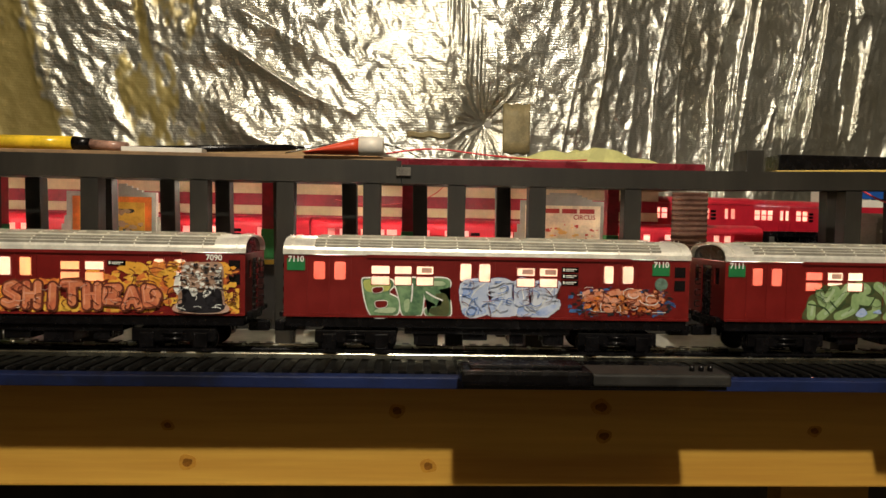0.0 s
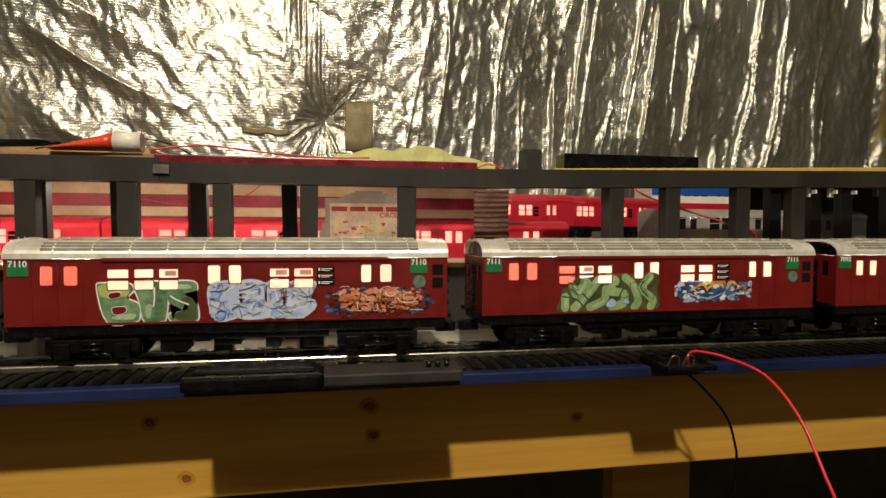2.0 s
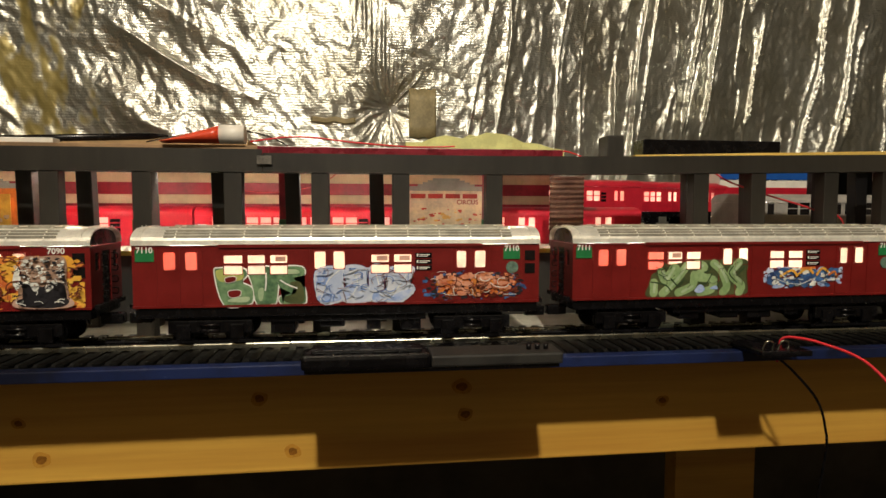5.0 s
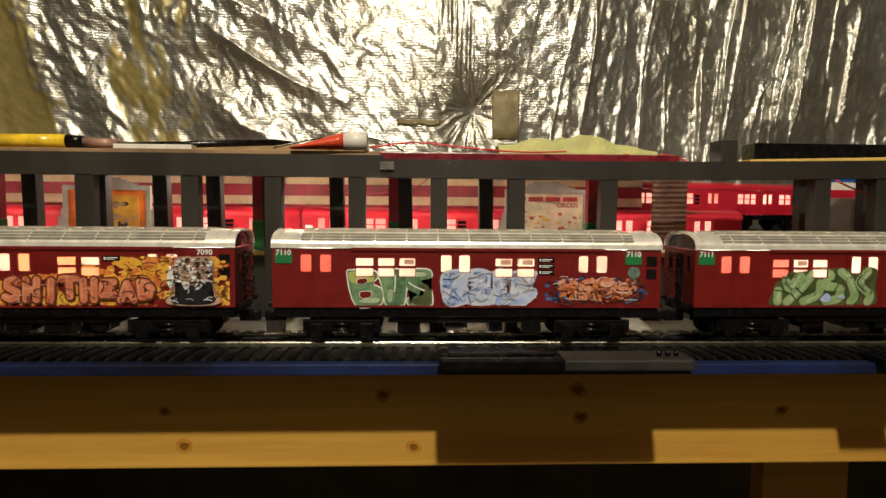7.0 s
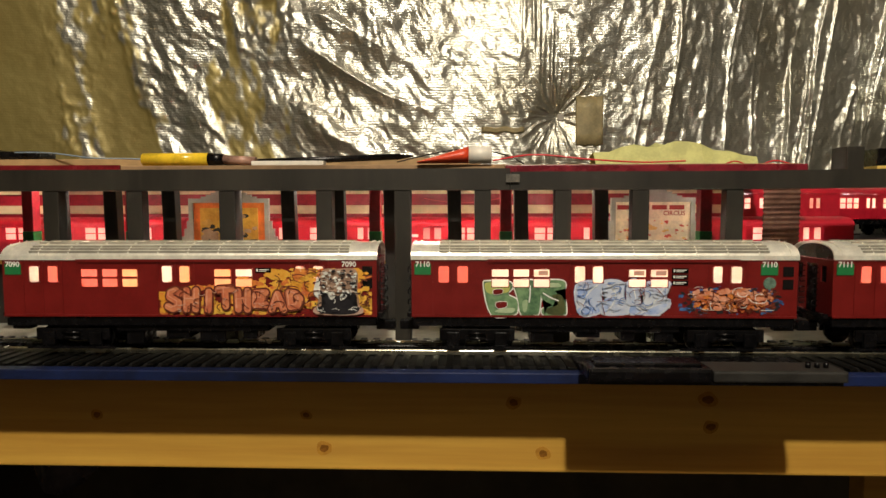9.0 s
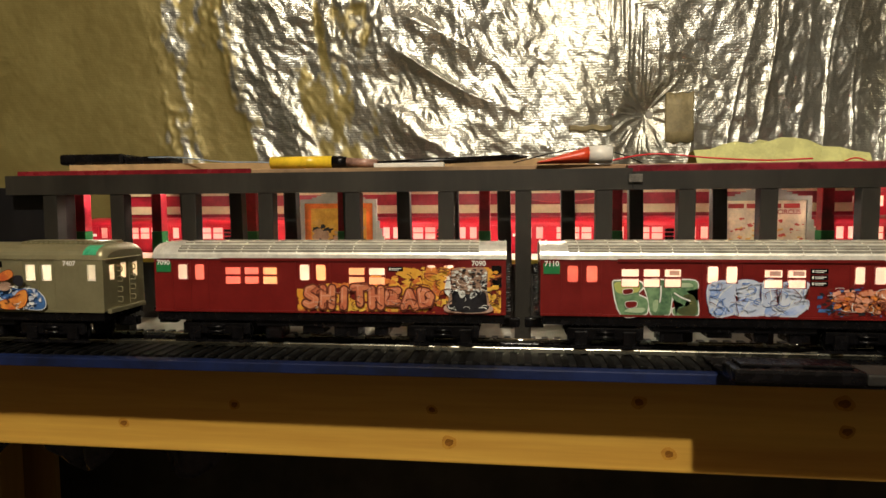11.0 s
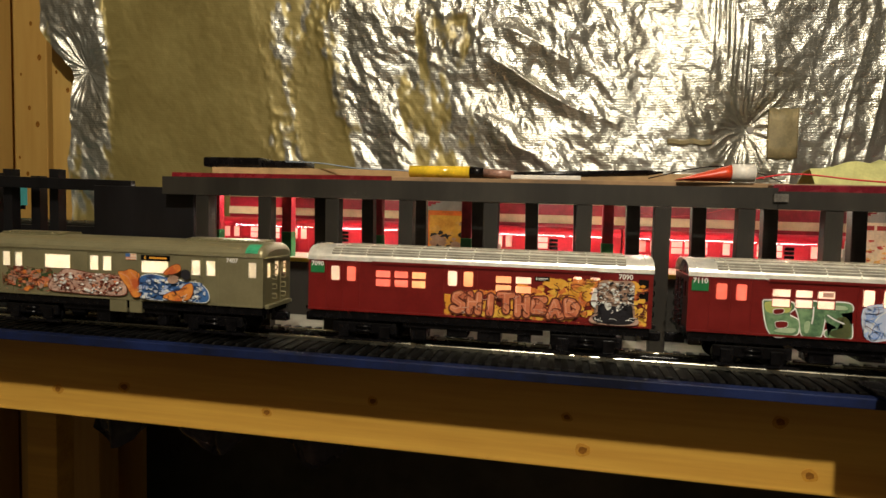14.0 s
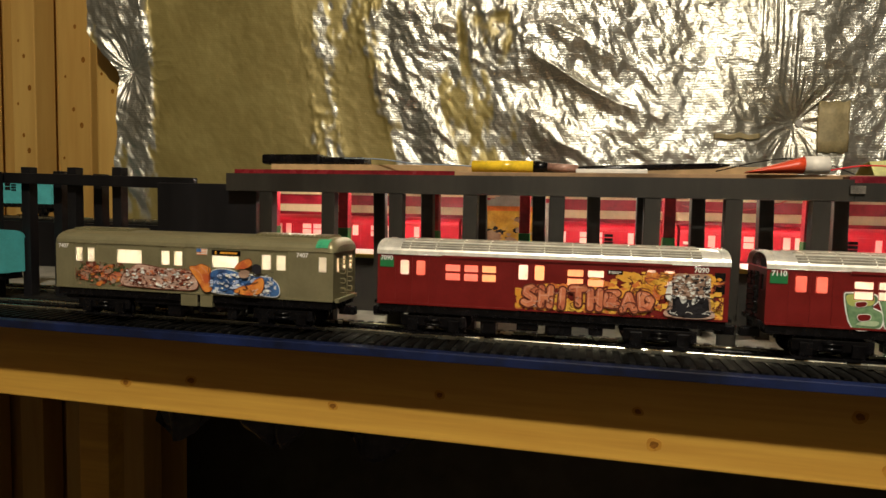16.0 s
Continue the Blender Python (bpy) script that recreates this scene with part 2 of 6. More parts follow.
def part(name, bm, material, parent, label="", smooth=False):
    ob = new(name, mesh_of(bm, name, material, smooth) if isinstance(bm, bmesh.types.BMesh) else bm)
    ob.parent = parent
    if label:
        ob["label"] = label
    return ob


def thing(name, x, y, z, label, category, group="", rz=0.0, kind=""):
    ob = new(name)
    ob.empty_display_size = 0.02
    ob.matrix_world = pose(x, y, z, 0, 0, rz)
    return tagged(ob, label, category, group, kind)


def solid(name, bm, material, label, category, group="", kind="", at=(0, 0, 0), rz=0.0, smooth=False):
    ob = new(name, mesh_of(bm, name, material, smooth))
    ob.matrix_world = pose(*at, 0, 0, rz)
    return tagged(ob, label, category, group, kind)


def words(text, size, name, material, parent, at, bold=0.0, rx=90, rz=0, label=""):
    """Lettering as a thin mesh, from the built-in font."""
    cu = bpy.data.curves.new(name, "FONT")
    cu.body, cu.size, cu.offset, cu.align_x, cu.extrude, cu.resolution_u = text, size, bold, "CENTER", 0.00008, 3
    tmp = bpy.data.objects.new("tmp", cu)
    me = bpy.data.meshes.new_from_object(tmp)
    bpy.data.objects.remove(tmp)
    bpy.data.curves.remove(cu)
    me.materials.clear()
    me.materials.append(material)
    ob = new(name, me)
    ob.parent = parent
    ob.matrix_basis = pose(*at, rx, 0, rz)
    if label:
        ob["label"] = label
    return ob


def fresh():
    return bmesh.new()


# ---------------------------------------------------------------- the room
bm = fresh()
box(bm, -2.4, 2.4, -2.8, 1.25, -0.1, 0.0)
solid("floor", bm, FLOORMAT, "bare dark concrete basement floor", "floor", kind="structure")
bm = fresh()
box(bm, -2.4, 2.4, -2.8, 1.25, 2.8, 2.9)
solid("ceiling", bm, CEILMAT, "dim bare wooden basement ceiling", "ceiling", kind="structure")
for nm, b in (("wall_north", (-2.4, 2.4, 1.25, 1.35, 0, 2.8)), ("wall_south", (-2.4, 2.4, -2.9, -2.8, 0, 2.8)),
              ("wall_west", (-2.5, -2.4, -2.9, 1.35, 0, 2.8)), ("wall_east", (2.4, 2.5, -2.9, 1.35, 0, 2.8))):
    bm = fresh()
    box(bm, *b)
    solid(nm, bm, CONCRETE, "plain tan basement wall in dim light", "wall", kind="structure")

# the bulb of the room
bulb = thing("ceiling_bulb", LAMP_AT[0], LAMP_AT[1], LAMP_AT[2], "bare bulb in a white ceiling socket", "lamp")
bm = fresh()
cyl(bm, (0, 0, 0.06), (0, 0, 0.24), 0.03, 0.05)
part("socket", bm, WHITE, bulb)

# ---------------------------------------------------------------- foil insulation
def vnoise(x, y, seed):
    """Smooth value noise on arrays."""
    xi, yi = np.floor(x).astype(int), np.floor(y).astype(int)
    fx, fy = x - xi, y - yi
    fx, fy = fx * fx * (3 - 2 * fx), fy * fy * (3 - 2 * fy)

    def h(i, j):
        v = np.sin(i * 127.1 + j * 311.7 + seed * 74.7) * 43758.5453
        return v - np.floor(v)
    return (h(xi, yi) * (1 - fx) + h(xi + 1, yi) * fx) * (1 - fy) + (h(xi, yi + 1) * (1 - fx) + h(xi + 1, yi + 1) * fx) * fy


def ridge(x, y, seed):
    return 1 - np.abs(2 * vnoise(x, y, seed) - 1)


def smooth(a, b, x):
    t = np.clip((x - a) / (b - a), 0, 1)
    return t * t * (3 - 2 * t)


FOIL_GRID = []


def foil_y(x, z):
    """The depth of the foil's surface at a place on the wall."""
    X, Y, Z = FOIL_GRID
    i = int(np.argmin(np.abs(X[0] - x)))
    j = int(np.argmin(np.abs(Z[:, 0] - z)))
    return float(Y[max(j - 3, 0):j + 4, max(i - 4, 0):i + 5].mean())


def lnoise(x, y, seed):
    """Faceted noise on arrays: flat triangles between random heights, like crumpled foil."""
    x, y = 0.83 * x + 0.56 * y, 0.83 * y - 0.56 * x
    xi, yi = np.floor(x).astype(int), np.floor(y).astype(int)
    fx, fy = x - xi, y - yi

    def h(i, j):
        v = np.sin(i * 127.1 + j * 311.7 + seed * 74.7) * 43758.5453
        return v - np.floor(v)
    a, b, c, d = h(xi, yi), h(xi + 1, yi), h(xi, yi + 1), h(xi + 1, yi + 1)
    return np.where(fx + fy < 1, a + (b - a) * fx + (c - a) * fy, d + (c - d) * (1 - fx) + (b - d) * (1 - fy))


def foil_sheet():
    xs = np.concatenate([np.linspace(-1.26, 0.9, 1200), np.linspace(0.9, 2.3, 420)[1:]])
    zs = np.concatenate([np.linspace(0.95, 1.14, 20), np.linspace(1.14, 1.56, 230)[1:], np.linspace(1.56, 1.95, 30)[1:]])
    X, Z = np.meshgrid(xs, zs)
    nz, nx = X.shape
    h = Z - 1.2
    # the west edge of the sheet is drawn in where it is pinned
    edge = -1.165 - 0.06 * smooth(1.37, 1.47, Z) + 0.008 * vnoise(Z * 20, Z * 0, 33)
    X = np.where(X < -1.0, edge + (X + 1.26) / 0.26 * (-1.0 - edge), X)
    east = smooth(0.12, 0.42, X)
    warp = 0.5 * vnoise(X * 6, Z * 5, 15)
    lean = X - 0.16 * h * east + (0.30 * h - 0.35 * h * h) * (1 - east)
    # loose strips alternate with dull stretched ones towards the west
    strips = 0.62 * vnoise(lean * 21 + warp, Z * 2.6, 41) + 0.25 * vnoise(lean * 55 + warp, Z * 9, 42) + 0.13 * vnoise(X * 120, Z * 70, 43)
    limit = 1.0 - 0.38 * smooth(-0.84, -0.70, X - 0.10 * h) - 0.13 * smooth(-0.70, -0.54, X) - 0.14 * smooth(-0.54, -0.38, X) - 0.35 * smooth(-0.38, -0.22, X)
    limit = np.minimum(limit, 0.25 + 0.9 * smooth(-1.13, -1.03, X))
    limit = limit + 0.9 * smooth(1.55, 1.68, X)
    loose = smooth(-0.07, 0.06, strips - limit + 0.22 * (vnoise(lean * 90 + warp, Z * 36, 44) - 0.5))
    swag = np.exp(-((X + 0.24 + 0.35 * h) / 0.16) ** 2)
    calm = np.exp(-((X + 0.03 - 0.15 * h) / 0.10) ** 2)
    folds = ridge(lean * 8 + warp, Z * 1.2, 1) ** 2 * 0.018 + ridge(lean * 19 + warp, Z * 2.4, 2) ** 2 * 0.010
    sag = ridge((X * 0.55 + h) * 12 + warp, (X - h) * 3, 16) ** 2 * 0.018 * swag
    bend = 1.6 * vnoise(X * 9, Z * 9, 8)
    facets = lnoise(lean * 30 + bend, Z * 13, 3) * 0.0088 + lnoise(lean * 66 - bend, Z * 30, 4) * 0.0062 + lnoise(lean * 150 + bend, Z * 75, 17) * 0.0030
    tilt = X - (0.10 + 0.14 * vnoise(X * 4, Z * 0, 54)) * h
    streak = (ridge(tilt * 17 + warp, Z * 1.6, 5) ** 9 * 0.016 + ridge(tilt * 36 + warp, Z * 4.0, 18) ** 7 * 0.006) * (0.15 + 0.85 * smooth(0.45, 0.65, vnoise(tilt * 9, Z * 3.5, 53)))
    fine = lnoise(tilt * 46 + bend, Z * 12, 51) * 0.0075 + lnoise(tilt * 110 + bend, Z * 40, 52) * 0.0042 + lnoise(tilt * 210, Z * 95, 55) * 0.0016
    Y = folds * (0.6 - 0.25 * east) * (1 - 0.6 * swag) * (1 - 0.6 * calm) + sag
    Y = Y + facets * (1 - 0.75 * east) * (1 - 0.30 * calm) + (streak + fine) * east
    # fine upright pleats above the washer
    pleat = np.exp(-((X - 0.130 + 0.22 * (Z - 1.28)) / 0.036) ** 2) * smooth(1.285, 1.33, Z)
    Y = Y * (1 - 0.5 * pleat) + pleat * (ridge(X * 62 + 0.6 * warp, Z * 3, 61) * 0.010 + ridge(X * 130, Z * 6, 62) * 0.004)
    flat = (vnoise(X * 5 + warp, Z * 4, 6) - 0.5) * 0.010 + lnoise(X * 24, Z * 9, 26) * 0.0016 + (vnoise(X * 60, Z * 45, 27) - 0.5) * 0.0008
    gain = 0.12 + 0.88 * smooth(-0.22, 0.16, strips - limit)
    Y = (Y - 0.012) * gain + 0.012 + flat * (1 - gain)
    for cx, cz, s in ((0.130, 1.277, 1.0), (-1.135, 1.385, 0.9)):
        dx, dz = X - cx, (Z - cz) * 0.8
        r = np.sqrt(dx * dx + dz * dz) + 1e-6
        a = np.arctan2(dz, dx) + 6 * (vnoise(X * 30, Z * 30, 71) - 0.5) * np.minimum(r, 0.04)
        near = np.exp(-(r / 0.062) ** 2)
        fan = (ridge(a * 3.4 + 7, r * 9, 7) ** 2 + 0.6 * ridge(a * 8.1 + 3, r * 22, 9)) * np.minimum(r, 0.05) * 0.15
        Y = Y * (1 - 0.7 * near) + s * near * fan - s * 0.014 * np.exp(-(r / 0.035))
    Y = 0.600 - Y + 0.03 * vnoise(X * 5 + 2, Z * 3.2, 12) + 0.045 * (Z - 1.35) * calm
    Y = Y + 0.36 * (np.log1p(np.exp((X - 0.35) * 9)) - 0.40 * np.log1p(np.exp((X - 0.85) * 9))) / 9 - 0.10 * np.log1p(np.exp((-0.55 - X) * 12)) / 12
    Y = Y + 0.03 * np.exp(-((X - 1.60) / 0.03) ** 2)
    FOIL_GRID.extend((X, Y, Z))
    verts = np.stack([X, Y, Z], -1).reshape(-1, 3)
    i = np.arange(nx * nz).reshape(nz, nx)
    faces = np.stack([i[:-1, :-1], i[:-1, 1:], i[1:, 1:], i[1:, :-1]], -1).reshape(-1, 4)
    me = bpy.data.meshes.new("foil_insulation")
    me.from_pydata(verts.tolist(), [], faces.tolist())
    me.polygons.foreach_set("use_smooth", [True] * len(me.polygons))
    me.materials.append(FOIL)
    dull = me.attributes.new("dull", "FLOAT", "POINT")
    dull.data.foreach_set("value", (1 - loose).astype(np.float32).reshape(-1))
    return new("foil_insulation", me)


tagged(foil_sheet(), "crinkled silver foil insulation blanket hung over the wall", "insulation", kind="structure")
bm = fresh()
cyl(bm, (0.138, foil_y(0.138, 1.277) + 0.006, 1.277), (0.138, foil_y(0.138, 1.277) - 0.003, 1.277), 0.0055, 0.006, 20)
solid("insulation_washer", bm, GREY, "dull metal washer pinning the gathered foil", "washer")
# studs of the open wall
bm = fresh()
box(bm, -2.3, -1.2, 0.80, 0.815, 0.0, 2.8)
solid("wall_panel", bm, SPRUCE, "tan wooden sheathing behind the studs", "wall panel", kind="structure")
for k, (x0, x1, y0) in enumerate(((-1.62, -1.55, 0.72), (-1.46, -1.37, 0.70), (-1.335, -1.27, 0.68), (-1.80, -1.72, 0.72), (-1.262, -1.155, 0.602))):
    bm = fresh()
    box(bm, x0, x1, y0, y0 + 0.06, 0.0, 2.8, 0.003)
    stud = solid("wall_stud", bm, SPRUCE, "yellow pine wall stud with knots", "stud", "studs of the open wall", kind="structure")
    for q in range(7):
        bm = fresh()
        r = 0.0028 + 0.0012 * ((q * 5 + k) % 3)
        cyl(bm, (0, 0.0006, 0), (0, -0.0004, 0), r * 1.2, r, 12)
        for v in bm.verts:
            v.co.z *= 1.3
        kn = part("knot", bm, KNOTCORE, stud)
        kn.location = (x0 + 0.012 + (x1 - x0 - 0.024) * ((q * 37 + k * 23) % 10) / 9, y0, 1.16 + 0.058 * q + 0.02 * ((q * 3 + k) % 2))

# ---------------------------------------------------------------- the table
TOP = 0.9925
bm = fresh()
box(bm, -2.2, 2.2, -0.026, 0.62, 0.9860, TOP)
solid("layout_table", bm, FLOORGREY, "grey painted plywood layout table top", "table")
bm = fresh()
box(bm, -2.2, 2.2, -0.036, -0.0262, 0.9862, TOP + 0.0018, 0.001)
solid("table_edge_band", bm, BLUE, "blue painted front edge of the plywood table", "edge band", kind="structure")
bm = fresh()
box(bm, -2.2, 2.2, 0.022, 0.060, 0.8932, 0.9858, 0.002)
beam = solid("pine_beam", bm, PINE, "knotty pine beam under the table edge", "beam", kind="structure")
random.seed(5)
for x, z, r in ((0.03, 0.9095, .006), (-0.155, 0.912, .0065), (-0.351, 0.939, .005), (0.338, 0.939, .005), (0.005, 0.953, .006), (0.168, 0.934, .006),
                (0.165, 0.957, .007), (-0.17, 0.9405, .0045), (-0.62, 0.93, .006), (-0.70, 0.921, .0055), (0.78, 0.955, .004), (0.80, 0.95, .004), (-0.46, 0.918, .005)):
    for nm, f, m, lift in (("knot", 1.15, KNOT, 0.0002), ("knot_core", 0.62, KNOTCORE, 0.0004)):
        bm = fresh()
        ph = random.uniform(0, 6)
        ring = [bm.verts.new((r * f * (1 + 0.14 * math.sin(2 * a + ph)) * math.cos(a), -lift, 0.8 * r * f * (1 + 0.12 * math.sin(3 * a - ph)) * math.sin(a))) for a in [6.2832 * q / 16 for q in range(16)]]
        low = [bm.verts.new((v.co.x, 0.0004, v.co.z)) for v in ring]
        bm.faces.new(ring)
        for q in range(16):
            bm.faces.new((ring[q], ring[(q + 1) % 16], low[(q + 1) % 16], low[q]))
        k = part(nm, bm, m, beam)
        k.location = (x, 0.022, z)
for x, y, w in ((0.690, 0.50, 0.074), (-1.05, 0.35, 0.03), (1.3, 0.062, 0.045), (-1.6, 0.062, 0.045)):
    bm = fresh()
    box(bm, x - w, x + w, y, y + 0.038, 0.0, 0.9858, 0.002)
    solid("table_leg", bm, PINE, "upright pine leg under the layout table", "table leg", "legs of the layout table")

# ---------------------------------------------------------------- the front track
RY = 0.028
def straight_track(name, x0, x1, yc, zt, label, ties=True, step=0.0115):
    t = thing(name, 0, yc, zt, label, "model track")
    bm = fresh()
    sweep(bm, [(-0.0490, 0.0), (-0.0455, 0.0022), (0.041, 0.0022), (0.046, 0.0)], x0, x1)
    box(bm, x0, x1, -0.0535, -0.0492, 0.0, 0.0012)
    part("roadbed", bm, ROADBED, t)
    for y in (-0.016, 0.0, 0.016):
        bm = fresh()
        sweep(bm, [(y - 0.0016, 0.0035)] + [(y - 0.0016 * math.cos(math.pi * k / 10), 0.0062 + 0.0016 * math.sin(math.pi * k / 10)) for k in range(11)] + [(y + 0.0016, 0.0035)], x0, x1)
        part("rail", bm, RAIL if y else BLACK, t)
    if ties:
        bm = fresh()
        box(bm, -0.0029, 0.0029, -0.0535, 0.0455, 0.0003, 0.0034, 0.0004)
        me = mesh_of(bm, "tie", TIE)
        n = int((x1 - x0) / step)
        for i in range(n):
            o = part("tie", me, None, t)
            o.location = (x0 + (i + 0.5) * step, 0, 0)
    return t


straight_track("front_track", -1.1, 1.1, RY, TOP, "three-rail model track with black ties along the table edge")


# ---------------------------------------------------------------- train cars
L, W = 0.300, 0.056
DOORS = ((0.021, 0.030), (0.036, 0.045), (0.128, 0.137), (0.142, 0.151), (0.235, 0.243), (0.249, 0.258))
TRIPLE = ((0.063, 0.077), (0.080, 0.093), (0.096, 0.109))
PAIR = ((0.170, 0.184), (0.187, 0.201))


def rim(bm, x0, x1, z0, z1, t, r):
    """A window frame: square outside, rounded inside."""
    def loop(y, inner):
        pts = []
        for cx, cz, sx, sz, a0 in ((x1, z1, -1, -1, 0), (x0, z1, 1, -1, 90), (x0, z0, 1, 1, 180), (x1, z0, -1, 1, 270)):
            for k in range(4):
                a = math.radians(a0 + 30 * k)
                if inner:
                    pts.append(bm.verts.new((cx + sx * (t + r) + r * math.cos(a), y, cz + sz * (t + r) + r * math.sin(a))))
                else:
                    pts.append(bm.verts.new((cx + sx * 0.0, y, cz)) if k in (1, 2) else bm.verts.new((cx + (sx * r if (k == 3) == (a0 in (0, 180)) else 0), y, cz + (0 if (k == 3) == (a0 in (0, 180)) else sz * r))))
        return pts
    fo, fi, bi = loop(-0.00035, False), loop(-0.00035, True), loop(0.0006, True)
    n = len(fo)
    for k in range(n):
        q = (k + 1) % n
        if (fo[k].co - fo[q].co).length > 1e-7:
            bm.faces.new((fo[k], fo[q], fi[q], fi[k]))
        else:
            bm.faces.new((fo[k], fi[q], fi[k]))
        bm.faces.new((fi[k], fi[q], bi[q], bi[k]))


def roof_profile(w, base, rise, n=16, lip=0.0012):
    pts = []
    for i in range(n + 1):
        a = math.pi * i / n
        c, s = math.cos(a), math.sin(a)
        y = -math.copysign(abs(c) ** 0.75, c) * (w / 2 + lip)
        pts.append((y + w / 2, base + rise * abs(s) ** 0.8))
    return pts


def truck(parent, x):
    t = thing("truck", x, W / 2, 0, "", "")
    for key in list(t.keys()):
        del t[key]
    bm = fresh()
    box(bm, -0.030, 0.030, -0.024, -0.021, -0.017, -0.007, 0.001)
    box(bm, -0.030, 0.030, 0.021, 0.024, -0.017, -0.007, 0.001)
    box(bm, -0.012, 0.012, -0.021, 0.021, -0.013, -0.004)
    for sx in (-0.019, 0.019):
        for sy in (-0.0255, 0.0225):
            box(bm, sx - 0.005, sx + 0.005, sy, sy + 0.003, -0.021, -0.010, 0.0008)
    for zz in (-0.0105, -0.0145):
        cyl(bm, (-0.007, -0.0262, zz), (0.007, -0.0262, zz), 0.0011, n=8)
    box(bm, -0.036, 0.036, -0.0265, -0.0255, -0.0235, -0.0215)
    me = mesh_of(bm, "truck", BLACK)
    bpy.data.objects.remove(t)
    t = part("truck", me, None, parent)
    t.location = (x, W / 2, 0)
    for sx in (-0.019, 0.019):
        for sy in (-0.0165, 0.0165):
            bm = fresh()
            cyl(bm, (sx, sy - 0.002, -0.0155), (sx, sy + 0.002, -0.0155), 0.0105, n=20)
            cyl(bm, (sx, sy - 0.003, -0.0155), (sx, sy - 0.002, -0.0155), 0.0088, n=20)
            part("wheel", bm, BLACK, t)
    return t


def stroke(bm, pts, w, lift, step):
    """A flat brush line of width w on the side of a car (x, z), each piece a hair above the one before."""
    for (x0, z0), (x1, z1) in zip(pts, pts[1:]):
        d = Vector((x1 - x0, 0, z1 - z0))
        if d.length < 1e-6:
            continue
        d.normalize()
        nrm = Vector((-d.z, 0, d.x)) * w / 2
        lift[0] += step
        a, b = Vector((x0, -lift[0], z0)), Vector((x1, -lift[0], z1))
        bm.faces.new([bm.verts.new(q) for q in (a - nrm, b - nrm, b + nrm, a + nrm)])
    for (x0, z0) in pts:
        lift[0] += step
        bm.faces.new([bm.verts.new((x0 + w / 2 * math.cos(2 * math.pi * k / 14), -lift[0], z0 + w / 2 * math.sin(2 * math.pi * k / 14))) for k in range(14)])


GLYPH = {
    "B": [[(0.1, 0), (0.1, 1), (0.6, 0.95), (0.7, 0.75), (0.55, 0.55), (0.1, 0.5)], [(0.55, 0.55), (0.85, 0.3), (0.7, 0.03), (0.1, 0)]],
    "U": [[(0.1, 1), (0.12, 0.3), (0.3, 0.02), (0.65, 0.02), (0.85, 0.3), (0.9, 1)]],
    "S": [[(0.9, 0.85), (0.6, 1), (0.2, 0.9), (0.15, 0.65), (0.5, 0.5), (0.85, 0.35), (0.8, 0.1), (0.4, 0), (0.05, 0.12)]],
    "E": [[(0.9, 1), (0.15, 0.95), (0.1, 0.02), (0.9, 0)], [(0.12, 0.5), (0.7, 0.52)]],
    "R": [[(0.1, 0), (0.12, 1), (0.7, 0.95), (0.8, 0.7), (0.6, 0.5), (0.12, 0.48)], [(0.5, 0.5), (0.9, 0)]],
    "I": [[(0.5, 1), (0.5, 0)]],
    "C": [[(0.9, 0.85), (0.55, 1), (0.2, 0.8), (0.1, 0.45), (0.3, 0.08), (0.65, 0), (0.95, 0.2)]],
    "H": [[(0.1, 1), (0.15, 0)], [(0.85, 1), (0.85, 0)], [(0.12, 0.5), (0.85, 0.5)]],
    "T": [[(0.0, 0.95), (1.0, 1.0)], [(0.5, 0.95), (0.45, 0)]],
    "A": [[(0.05, 0), (0.5, 1), (0.95, 0)], [(0.25, 0.38), (0.75, 0.38)]],
    "D": [[(0.12, 0), (0.12, 1), (0.6, 0.92), (0.9, 0.55), (0.65, 0.08), (0.12, 0)]],
    "1": [[(0.95, 1), (0.2, 0.85), (0.05, 0.1), (0.6, 0.0), (0.9, 0.12)], [(0.15, 0.5), (0.6, 0.55), (0.75, 0.4)]],
    "2": [[(0.1, 0.0), (0.2, 0.9), (0.6, 1.0), (0.8, 0.75), (0.35, 0.5), (0.6, 0.3), (0.95, 0.05)]],
    "3": [[(0.3, 1.0), (0.15, 0.6), (0.5, 0.5), (0.3, 0.1), (0.75, 0.0), (0.9, 0.4), (0.65, 0.9)]],
    "4": [[(0.9, 0.95), (0.4, 0.9), (0.1, 0.5), (0.3, 0.05), (0.9, 0.1)], [(0.55, 0.55), (0.95, 0.45)]],
    "N": [[(0.1, 0), (0.12, 1), (0.85, 0), (0.9, 1)]],
}


